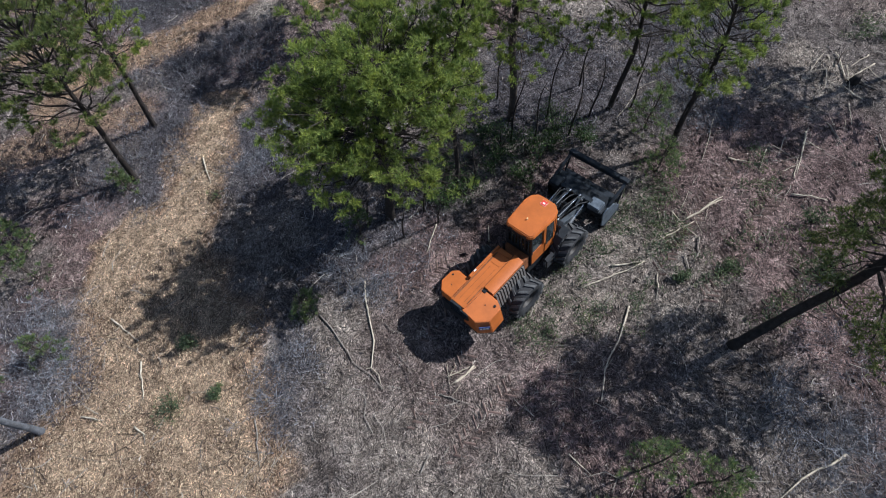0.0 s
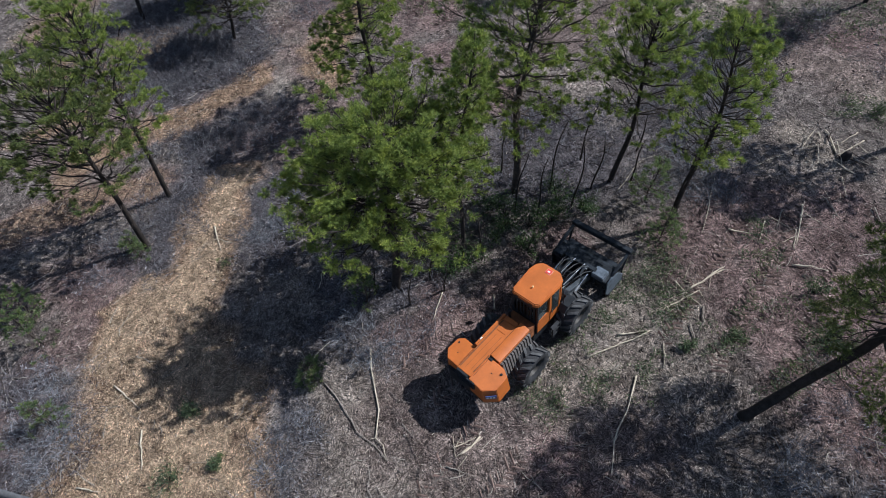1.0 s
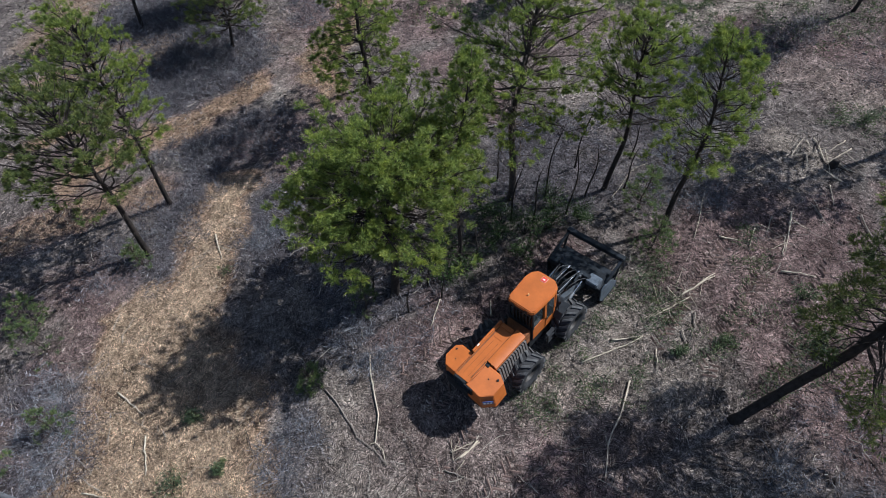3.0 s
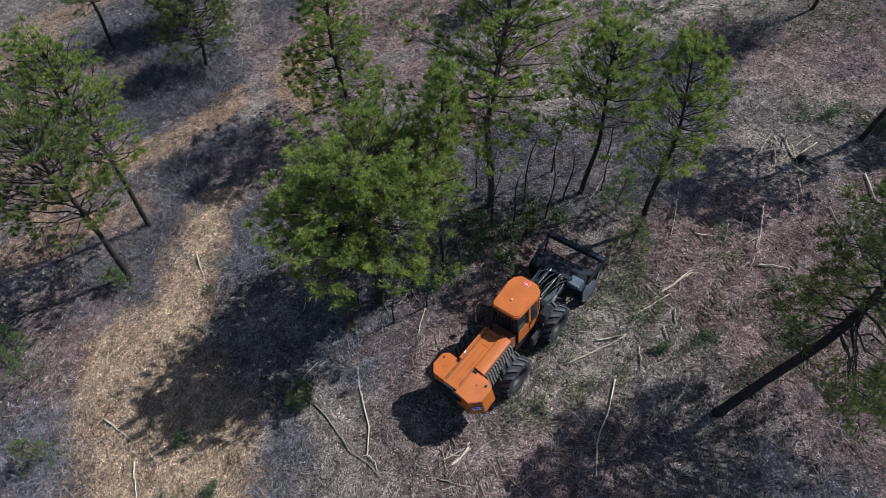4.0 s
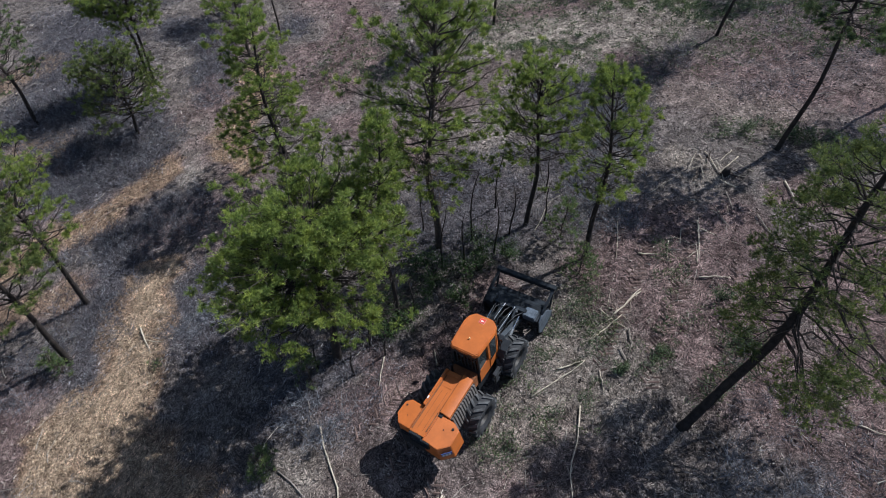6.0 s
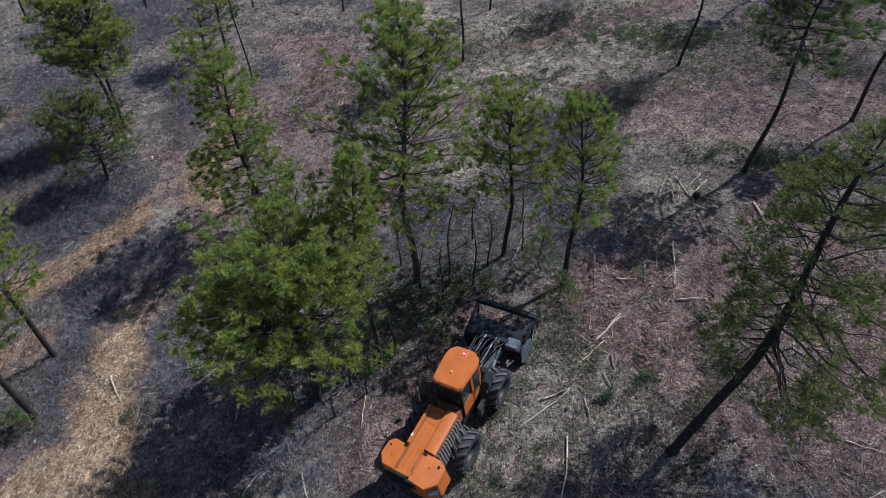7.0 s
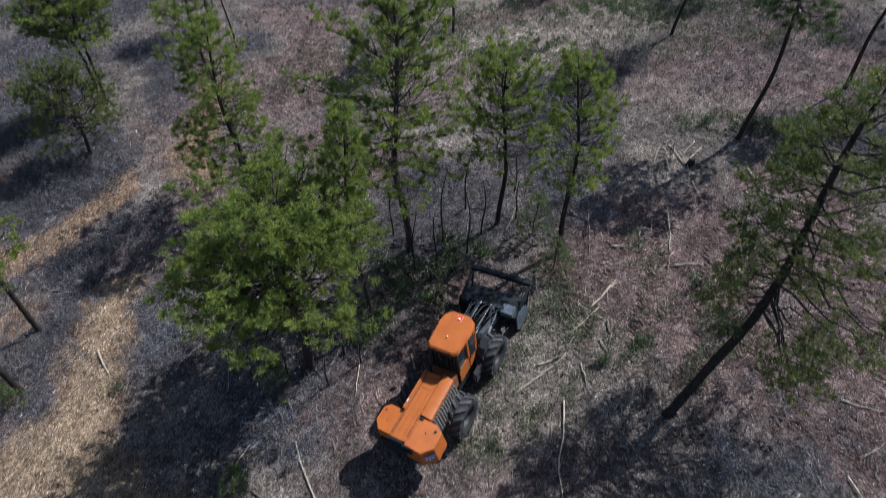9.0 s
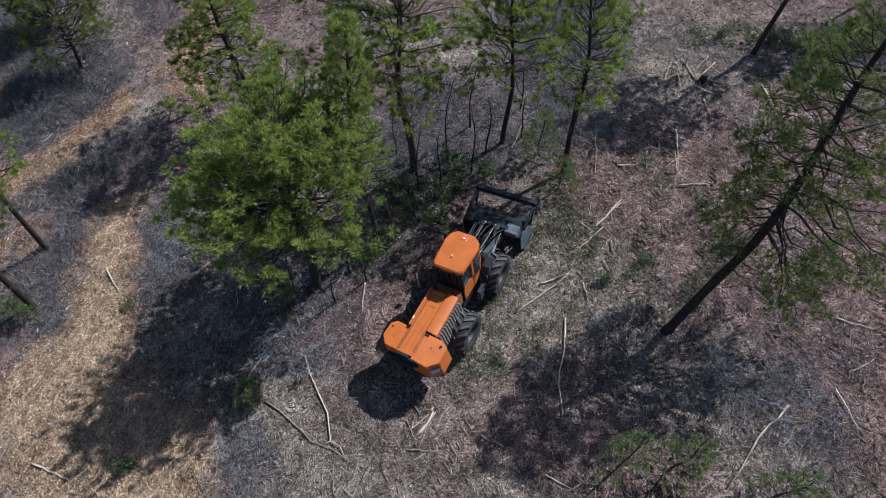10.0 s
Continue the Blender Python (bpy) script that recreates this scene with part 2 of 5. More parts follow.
def foliage(name, stops, trans=0.46, rough=0.55):
    """Leaves or needles that let some light through."""
    m = bpy.data.materials.new(name)
    m.use_nodes = True
    nt = m.node_tree
    b = nt.nodes["Principled BSDF"]
    b.inputs["Roughness"].default_value = rough
    b.inputs["Specular IOR Level"].default_value = 0.25
    g = nt.nodes.new("ShaderNodeNewGeometry")
    r = ramp(nt, stops)
    nt.links.new(g.outputs["Random Per Island"], r.inputs[0])
    # sunlit and shaded clumps put into the colour as yellow-bright and bluish-dark patches
    big = noise_tex(nt, 2.6, 3)
    br = ramp(nt, [(0.34, (0.58, 0.66, 0.72)), (0.50, (0.95, 0.97, 0.96)), (0.66, (1.38, 1.30, 1.02))])
    nt.links.new(big.outputs[0], br.inputs[0])
    col = mixc(nt, r.outputs[0], br.outputs[0], 1.0, "MULTIPLY")
    nt.links.new(col, b.inputs["Base Color"])
    t = nt.nodes.new("ShaderNodeBsdfTranslucent")
    nt.links.new(col, t.inputs["Color"])
    mx = nt.nodes.new("ShaderNodeMixShader")
    mx.inputs[0].default_value = trans
    nt.links.new(b.outputs[0], mx.inputs[1])
    nt.links.new(t.outputs[0], mx.inputs[2])
    nt.links.new(mx.outputs[0], nt.nodes["Material Output"].inputs[0])
    return m


def ground_material():
    m = bpy.data.materials.new("forest_floor")
    m.use_nodes = True
    nt = m.node_tree
    b = nt.nodes["Principled BSDF"]
    b.inputs["Roughness"].default_value, b.inputs["Specular IOR Level"].default_value = 0.95, 0.15
    at = nt.nodes.new("ShaderNodeAttribute")
    at.attribute_name = "cover"
    sep = nt.nodes.new("ShaderNodeSeparateColor")
    nt.links.new(at.outputs["Color"], sep.inputs[0])
    n1, n2, n3 = noise_tex(nt, 0.5, 4), noise_tex(nt, 4.0, 6, 0.7), noise_tex(nt, 22.0, 5, 0.75)

    def tone(a, c, d, node):
        r = ramp(nt, [(0.3, a), (0.5, c), (0.72, d)])
        nt.links.new(node.outputs[0], r.inputs[0])
        return r.outputs[0]
    base = tone((0.038, 0.030, 0.028), (0.182, 0.150, 0.136), (0.45, 0.39, 0.35), n3)
    patch = tone((0.058, 0.047, 0.044), (0.158, 0.134, 0.124), (0.34, 0.305, 0.275), n2)
    base = mixc(nt, base, patch, 0.55)
    chips = mixc(nt, tone((0.12, 0.080, 0.056), (0.455, 0.332, 0.230), (0.74, 0.578, 0.42), n3), tone((0.19, 0.126, 0.088), (0.435, 0.314, 0.217), (0.615, 0.467, 0.33), n2), 0.45)
    soil = mixc(nt, tone((0.050, 0.033, 0.032), (0.200, 0.137, 0.128), (0.42, 0.325, 0.30), n3), tone((0.080, 0.053, 0.051), (0.185, 0.127, 0.120), (0.32, 0.248, 0.234), n2), 0.45)
    pale = mixc(nt, tone((0.12, 0.094, 0.080), (0.34, 0.285, 0.24), (0.60, 0.525, 0.45), n3), tone((0.14, 0.114, 0.098), (0.31, 0.262, 0.222), (0.50, 0.44, 0.375), n2), 0.45)
    # dark brush tone, also used for the painted tree shadows
    brush = tone((0.030, 0.026, 0.028), (0.102, 0.090, 0.096), (0.24, 0.22, 0.23), n3)
    col = mixc(nt, base, brush, sep.outputs[2])
    pr = nt.nodes.new("ShaderNodeAttribute")
    pr.attribute_name = "straw"
    col = mixc(nt, col, pale, pr.outputs["Fac"])
    col = mixc(nt, col, soil, sep.outputs[1])
    # thin chip cover shows rusty, thick cover pale
    rust = mixc(nt, tone((0.11, 0.066, 0.042), (0.315, 0.208, 0.140), (0.54, 0.40, 0.285), n3), tone((0.17, 0.105, 0.068), (0.30, 0.198, 0.134), (0.43, 0.305, 0.215), n2), 0.45)
    for lo_, hi_, tint in ((0.05, 0.50, rust), (0.55, 0.95, chips)):
        span = nt.nodes.new("ShaderNodeMapRange")
        span.inputs["From Min"].default_value, span.inputs["From Max"].default_value = lo_, hi_
        nt.links.new(sep.outputs[0], span.inputs["Value"])
        col = mixc(nt, col, tint, span.outputs[0])
    # shredded fibres: stretched noise, turned at random from clump to clump
    tc = nt.nodes.new("ShaderNodeTexCoord")

    def fibres(cell, along, across, shift):
        v = nt.nodes.new("ShaderNodeTexVoronoi")
        v.inputs["Scale"].default_value = cell
        sc = nt.nodes.new("ShaderNodeSeparateColor")
        turn = nt.nodes.new("ShaderNodeMath")
        turn.operation = "MULTIPLY"
        turn.inputs[1].default_value = 6.283
        rot = nt.nodes.new("ShaderNodeVectorRotate")
        rot.rotation_type = "Z_AXIS"
        mp = nt.nodes.new("ShaderNodeMapping")
        mp.inputs["Location"].default_value = (shift, shift * 0.7, 0)
        mp.inputs["Scale"].default_value = (along, across, 1.0)
        n = nt.nodes.new("ShaderNodeTexNoise")
        n.inputs["Scale"].default_value, n.inputs["Detail"].default_value = 1.0, 2.0
        nt.links.new(tc.outputs["Object"], v.inputs["Vector"])
        nt.links.new(v.outputs["Color"], sc.inputs[0])
        nt.links.new(sc.outputs[0], turn.inputs[0])
        nt.links.new(tc.outputs["Object"], rot.inputs["Vector"])
        nt.links.new(turn.outputs[0], rot.inputs["Angle"])
        nt.links.new(rot.outputs[0], mp.inputs["Vector"])
        nt.links.new(mp.outputs[0], n.inputs["Vector"])
        return n
    fa, fb = fibres(7.0, 6.0, 42.0, 3.1), fibres(3.3, 4.0, 26.0, 9.4)
    for f_, lo, hi in ((fa, 0.36, 1.75), (fb, 0.45, 1.6)):
        fr = ramp(nt, [(0.34, (lo,) * 3), (0.5, (0.94, 0.94, 0.94)), (0.64, (hi,) * 3)])
        nt.links.new(f_.outputs[0], fr.inputs[0])
        col = mixc(nt, col, fr.outputs[0], 1.0, "MULTIPLY")
    wide = ramp(nt, [(0.32, (0.62, 0.60, 0.60)), (0.5, (0.98, 0.97, 0.97)), (0.68, (1.28, 1.27, 1.25))])
    nt.links.new(n1.outputs[0], wide.inputs[0])
    col = mixc(nt, col, wide.outputs[0], 1.0, "MULTIPLY")
    n5 = noise_tex(nt, 1.7, 3, 0.55)
    mid = ramp(nt, [(0.34, (0.66, 0.65, 0.64)), (0.5, (0.98, 0.98, 0.98)), (0.66, (1.32, 1.32, 1.30))])
    nt.links.new(n5.outputs[0], mid.inputs[0])
    col = mixc(nt, col, mid.outputs[0], 1.0, "MULTIPLY")
    nt.links.new(col, b.inputs["Base Color"])
    bp = nt.nodes.new("ShaderNodeBump")
    bp.inputs["Strength"].default_value, bp.inputs["Distance"].default_value = 1.0, 0.10
    nt.links.new(n3.outputs[0], bp.inputs["Height"])
    clod = nt.nodes.new("ShaderNodeBump")
    clod.inputs["Strength"].default_value, clod.inputs["Distance"].default_value = 0.9, 0.30
    nt.links.new(n2.outputs[0], clod.inputs["Height"])
    nt.links.new(bp.outputs[0], clod.inputs["Normal"])
    nt.links.new(clod.outputs[0], b.inputs["Normal"])
    return m


M_GROUND = ground_material()
M_CHIP = material("wood_chips", (0.4, 0.3, 0.18), 0.85, island=[(0, (0.10, 0.064, 0.044)), (0.35, (0.28, 0.195, 0.135)), (0.7, (0.50, 0.37, 0.245)), (1, (0.66, 0.53, 0.37))], scale=3, spec=0.2)
M_MULCH = material("shredded_wood", (0.2, 0.16, 0.13), 0.9, island=[(0, (0.022, 0.016, 0.016)), (0.4, (0.10, 0.080, 0.076)), (0.7, (0.275, 0.225, 0.20)), (0.92, (0.44, 0.375, 0.325)), (1, (0.58, 0.52, 0.45))], scale=3, spec=0.2)
M_SPLIT = material("pale_splinters", (0.3, 0.25, 0.2), 0.85, island=[(0, (0.03, 0.022, 0.022)), (0.3, (0.11, 0.088, 0.083)), (0.6, (0.30, 0.24, 0.20)), (0.9, (0.44, 0.36, 0.30)), (1, (0.58, 0.51, 0.43))], scale=3, spec=0.2)
M_TWIG = material("grey_twigs", (0.16, 0.14, 0.14), 0.85, island=[(0, (0.030, 0.027, 0.031)), (0.5, (0.098, 0.091, 0.104)), (0.85, (0.21, 0.203, 0.225)), (1, (0.44, 0.43, 0.45))], scale=3, spec=0.2)
M_BARK = material("pine_bark", (0.085, 0.066, 0.056), 0.9, scale=5, vary=0.45, bump=0.7, spec=0.2)
M_BARKD = material("dark_pine_bark", (0.045, 0.036, 0.032), 0.9, scale=5, vary=0.45, bump=0.7, spec=0.2)
M_BARKG = material("grey_pine_bark", (0.150, 0.155, 0.170), 0.9, scale=5, vary=0.40, bump=0.6, spec=0.2)
M_LOG = material("weathered_log", (0.52, 0.45, 0.35), 0.8, scale=7, vary=0.35, bump=0.5, spec=0.2)
M_PALEWOOD = material("split_pale_wood", (0.52, 0.44, 0.34), 0.8, scale=7, vary=0.3, bump=0.4, spec=0.2)
M_DEAD = material("broken_branch_wood", (0.3, 0.26, 0.22), 0.85, island=[(0, (0.12, 0.10, 0.09)), (0.5, (0.28, 0.245, 0.21)), (1, (0.58, 0.52, 0.44))], scale=5, spec=0.2)
M_GREYWOOD = material("grey_dead_wood", (0.27, 0.235, 0.20), 0.85, scale=7, vary=0.35, bump=0.4, spec=0.2)
M_BROWNWOOD = material("dark_dead_wood", (0.075, 0.055, 0.045), 0.9, scale=7, vary=0.35, bump=0.4, spec=0.2)
M_NEEDLE = foliage("pine_needles", [(0, (0.110, 0.156, 0.046)), (0.5, (0.212, 0.272, 0.066)), (0.85, (0.328, 0.384, 0.092)), (1, (0.41, 0.44, 0.15))], 0.46)
M_NEEDLED = foliage("dark_pine_needles", [(0, (0.068, 0.105, 0.050)), (0.5, (0.134, 0.184, 0.078)), (0.9, (0.205, 0.25, 0.100)), (1, (0.27, 0.28, 0.13))])
# olive needles, darker than the others to put crown shade into the colour
M_NEEDLEB = foliage("shaded_olive_needles", [(0, (0.072, 0.096, 0.036)), (0.5, (0.144, 0.180, 0.060)), (0.9, (0.225, 0.258, 0.084)), (1, (0.29, 0.30, 0.11))])
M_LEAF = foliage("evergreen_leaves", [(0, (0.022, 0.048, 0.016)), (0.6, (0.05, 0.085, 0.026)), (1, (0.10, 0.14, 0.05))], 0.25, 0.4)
M_WEED = foliage("green_weeds", [(0, (0.052, 0.078, 0.035)), (0.6, (0.098, 0.130, 0.066)), (1, (0.17, 0.195, 0.11))], 0.3, 0.6)


# ---- mesh helpers ----
class Soup:
    """Gathers many small pieces into one mesh."""

    def __init__(self):
        self.v, self.f, self.n = [], [], 0

    def add(self, verts, faces):
        self.v.append(np.asarray(verts, float).reshape(-1, 3))
        self.f.extend(tuple(i + self.n for i in f) for f in faces)
        self.n += len(self.v[-1])

    def tube(self, pts, radii, sides=6, cap=True):
        pts = np.asarray(pts, float)
        d = np.gradient(pts, axis=0)
        d /= np.linalg.norm(d, axis=1)[:, None] + 1e-9
        ref = np.array([0.31, 0.17, 0.94]) if abs(d[0][2]) < 0.8 else np.array([0.93, 0.31, 0.17])
        a = np.cross(d, ref)
        a /= np.linalg.norm(a, axis=1)[:, None] + 1e-9
        b = np.cross(d, a)
        ang = np.linspace(0, 2 * math.pi, sides, endpoint=False)
        ring = pts[:, None, :] + np.asarray(radii)[:, None, None] * (np.cos(ang)[None, :, None] * a[:, None, :] + np.sin(ang)[None, :, None] * b[:, None, :])
        k = len(pts)
        faces = [(i * sides + j, i * sides + (j + 1) % sides, (i + 1) * sides + (j + 1) % sides, (i + 1) * sides + j) for i in range(k - 1) for j in range(sides)]
        if cap:
            faces += [tuple(range(sides))[::-1], tuple((k - 1) * sides + j for j in range(sides))]
        self.add(ring, faces)

    def mesh(self, name, mat, smooth=False):
        me = bpy.data.meshes.new(name)
        me.from_pydata(np.concatenate(self.v) if self.v else [], [], self.f)
        me.materials.append(mat)
        if smooth:
            me.shade_smooth()
        return me


def tri_mesh(name, verts, mat, per=3):
    """A mesh of loose faces with per corners each; verts is (n, per, 3)."""
    verts = np.asarray(verts, np.float32)
    n = len(verts)
    me = bpy.data.meshes.new(name)
    me.vertices.add(n * per)
    me.vertices.foreach_set("co", verts.reshape(-1))
    me.loops.add(n * per)
    me.loops.foreach_set("vertex_index", np.arange(n * per, dtype=np.int32))
    me.polygons.add(n)
    me.polygons.foreach_set("loop_start", np.arange(0, n * per, per, dtype=np.int32))
    me.update(calc_edges=True)
    me.materials.append(mat)
    return me


def child(name, me, parent, label=""):
    ob = new(name, me)
    ob.parent = parent
    return tagged(ob, label)


def part(name, bm, mat, parent, label="", smooth=False):
    """Links a bmesh as one mesh under a thing or a part."""
    me = bpy.data.meshes.new(name)
    bmesh.ops.recalc_face_normals(bm, faces=bm.faces)
    bm.to_mesh(me)
    bm.free()
    me.materials.append(mat)
    if smooth:
        me.shade_smooth()
        me.set_sharp_from_angle(angle=radians(38))
    return child(name, me, parent, label)


# ---- ground ----
def build_ground():
    def axis(lo, hi, step, far):
        mid = np.arange(lo, hi + step / 2, step)
        out, w = [], step
        while not out or out[-1] < far:
            w *= 1.35
            out.append((out[-1] if out else 0) + w)
        o = np.array(out)
        return np.concatenate([(lo - o)[::-1], mid, hi + o])
    xs, ys = axis(-30, 36, 0.26, 1800), axis(-15, 56, 0.26, 1800)
    X, Y = np.meshgrid(xs, ys, indexing="ij")
    Z = gz(X, Y)
    nx, ny = X.shape
    co = np.stack([X, Y, Z], -1).reshape(-1, 3)
    idx = np.arange(nx * ny).reshape(nx, ny)
    q = np.stack([idx[:-1, :-1], idx[1:, :-1], idx[1:, 1:], idx[:-1, 1:]], -1).reshape(-1, 4)
    me = bpy.data.meshes.new("ground")
    me.from_pydata(co, [], q)
    me.shade_smooth()
    x, y = co[:, 0], co[:, 1]
    cover = np.stack([mask(x, y, CHIP_LINES), mask(x, y, SOIL_LINES), mask(x, y, BRUSH_SHADE_LINES), np.ones(len(x))], -1)
    me.attributes.new("cover", "FLOAT_COLOR", "POINT").data.foreach_set("color", cover.astype(np.float32).reshape(-1))
    me.attributes.new("straw", "FLOAT", "POINT").data.foreach_set("value", mask(x, y, PALE_LINES).astype(np.float32))
    me.materials.append(M_GROUND)
    tagged(new("ground", me), "brown mulched forest floor on a hillside, strewn with chips", "ground", kind="structure")


build_ground()


# ---- litter ----
def slivers(n, lines, inside, lo, hi, wid, seed, outside_of=None, flat=False):
    """Small ridged splinters that lie flat on the ground."""
    r = np.random.default_rng(seed)
    got = []
    while sum(len(g) for g in got) < n:
        k = n * 2
        y = -21 + 98 * r.random(k) ** 1.45
        x = 1 + (r.random(k) - 0.5) * (44 + 1.0 * (y + 14))
        keep = np.ones(k, bool)
        if lines is not None:
            keep &= mask(x, y, lines) * inside > r.random(k)
        if outside_of is not None:
            keep &= 0.85 * mask(x, y, outside_of) < r.random(k)
        got.append(np.stack([x, y], -1)[keep])
    p = np.concatenate(got)[:n]
    far = 1 + np.clip(p[:, 1] - 8, 0, 40) / 55
    L = (lo + (hi - lo) * r.random(n) ** 2.2) * far
    W = wid * (0.5 + r.random(n)) * far
    az = r.random(n) * 2 * math.pi
    t = np.stack([np.cos(az), np.sin(az), r.normal(0, 0.16, n)], -1)
    s = np.stack([-np.sin(az), np.cos(az), np.zeros(n)], -1)
    c = np.stack([p[:, 0], p[:, 1], gz(p[:, 0], p[:, 1]) + 0.012 + 0.02 * r.random(n)], -1)
    up = np.array([0, 0, 1.0])
    a, b = c - t * L[:, None] / 2, c + t * L[:, None] / 2
    sw, uw = s * W[:, None] / 2, up * (W * 0.6)[:, None]
    if flat:
        tip = uw * r.normal(0, 1.0, n)[:, None]
        v = np.stack([a - sw - tip, b - sw * 0.5 - tip, b + sw * 0.5 + tip, a + sw + tip], 1)
        return v.reshape(-1, 3), np.arange(4 * n).reshape(-1, 4)
    v = np.stack([a - sw, b - sw * 0.6, a + uw, b + uw * 0.6, a + sw, b + sw * 0.6], 1)
    f = np.array([[0, 1, 3, 2], [2, 3, 5, 4]])[None] + 6 * np.arange(n)[:, None, None]
    return v.reshape(-1, 3), f.reshape(-1, 4)


def stuff(name, vf, mat, label, cat):
    me = bpy.data.meshes.new(name)
    me.from_pydata(vf[0], [], vf[1])
    me.materials.append(mat)
    return tagged(new(name, me), label, cat, kind="stuff")


stuff("wood_chips", slivers(72000, CHIP_LINES, 1.0, 0.025, 0.13, 0.018, 11, None, True), M_CHIP, "tan shredded wood chips strewn along the cleared tracks", "wood chips")
stuff("mulch_litter", slivers(96000, None, 1.0, 0.035, 0.19, 0.029, 12, CHIP_LINES + BRUSH_SHADE_LINES, True), M_MULCH, "grey and brown shreds of mulched wood on the ground", "mulch")
stuff("wood_splinters", slivers(65000, None, 1.0, 0.06, 0.30, 0.017, 13, CHIP_LINES + BRUSH_SHADE_LINES, True), M_SPLIT, "pale and grey wood splinters on the mulch", "splinters")


M_LILAC = material("weathered_twig_bits", (0.2, 0.19, 0.2), 0.85, island=[(0, (0.035, 0.030, 0.034)), (0.4, (0.14, 0.13, 0.148)), (0.75, (0.31, 0.295, 0.325)), (1, (0.55, 0.53, 0.55))], scale=3, spec=0.2)
stuff("twig_litter", slivers(52000, BRUSH_SHADE_LINES, 1.0, 0.03, 0.20, 0.017, 15, None, True), M_LILAC, "broken grey twigs covering the ground among the brush", "twigs")
stuff("straw_litter", slivers(18000, PALE_LINES, 1.0, 0.05, 0.33, 0.016, 14), M_SPLIT, "pale straw and splinters in bright patches on the field", "straw")


def brush(n, lines, seed, amount=1.0):
    """Leafless thickets: bundles of thin upright twigs."""
    r = np.random.default_rng(seed)
    y = -13 + 70 * r.random(n * 30)
    x = 1 + (r.random(n * 30) - 0.5) * (44 + 0.9 * (y + 14))
    keep = mask(x, y, lines) * amount > r.random(n * 30) ** 0.7
    x, y = x[keep][:n], y[keep][:n]
    n = len(x)
    K = 24
    hgt = (0.22 + 0.48 * r.random(n)) * (1 + 0.6 * np.clip(y - 8, 0, 20) / 20)
    px_ = np.repeat(x, K) + r.normal(0, 0.10, n * K)
    py_ = np.repeat(y, K) + r.normal(0, 0.10, n * K)
    L = np.repeat(hgt, K) * (0.3 + 0.9 * r.random(n * K))
    az, el = r.random(n * K) * 2 * math.pi, np.arccos(0.12 + 0.85 * r.random(n * K))
    d = np.stack([np.sin(el) * np.cos(az), np.sin(el) * np.sin(az), np.cos(el)], -1)
    b = np.stack([px_, py_, gz(px_, py_)], -1) + d * (L * 0.5 * r.random(n * K))[:, None]
    s = np.cross(d, r.normal(0, 1, (n * K, 3)))
    s *= (0.0042 + 0.0045 * r.random(n * K))[:, None] / (np.linalg.norm(s, axis=1)[:, None] + 1e-9)
    bend = b + d * (L * 0.5)[:, None]
    tip = bend + (d + r.normal(0, 0.35, d.shape)) * (L * 0.5)[:, None]
    v = np.stack([b - s, b + s, bend + s * 0.7, bend - s * 0.7, tip], 1)
    base = 5 * np.arange(n * K)[:, None]
    f = [tuple(q) for q in (base + np.array([[0, 1, 2, 3]]))] + [tuple(q) for q in (base + np.array([[3, 2, 4]]))]
    return v.reshape(-1, 3), f


stuff("brush", brush(5600, BRUSH_SHADE_LINES, 21), M_TWIG, "grey leafless brush of thin twigs on the slope", "brush")
M_TWIGB = material("pale_grey_twigs", (0.2, 0.2, 0.22), 0.85, island=[(0, (0.06, 0.06, 0.068)), (0.5, (0.17, 0.172, 0.195)), (0.85, (0.32, 0.325, 0.355)), (1, (0.52, 0.52, 0.55))], scale=3, spec=0.2)
PALE_BRUSH_LINES = [([(10.6, 8.4), (11.6, 12.6), (12.6, 16.0)], 1.6), ([(-4.4, -4.8), (-4.6, -7.4)], 0.8), ([(-9.2, 3.6), (-8.4, 5.6)], 0.7), ([(-15.6, -4.6), (-14.2, -7.2)], 1.1), ([(-3.6, -1.2), (-2.4, -1.9)], 0.6), ([(12.6, -5.0), (14.2, -6.6)], 1.2)]
stuff("pale_brush", brush(1500, PALE_BRUSH_LINES, 23, 0.9), M_TWIGB, "pale grey leafless brush in loose patches", "brush")
# dense twigs, added partly to darken ground that lies in tree shade
THICKET_LINES = [([(15.4, 20.7), (18.2, 21.2)], 1.3), ([(-23.0, 17.0), (-20.0, 20.0), (-21.5, 23.0)], 1.8), ([(-18.5, 9.5), (-16.0, 10.5)], 0.9), ([(-21.0, 16.0), (-18.0, 17.5), (-16.0, 19.5)], 1.8), ([(-15.5, 9.0), (-13.2, 11.5), (-12.0, 13.0)], 1.2), ([(-16.5, 3.0), (-15.0, 5.5)], 1.4), ([(-24.0, 26.0), (-22.0, 21.0)], 2.0)]
stuff("thicket", brush(2000, THICKET_LINES, 22), M_TWIG, "dark tangled thicket of leafless twigs between the tracks", "brush")


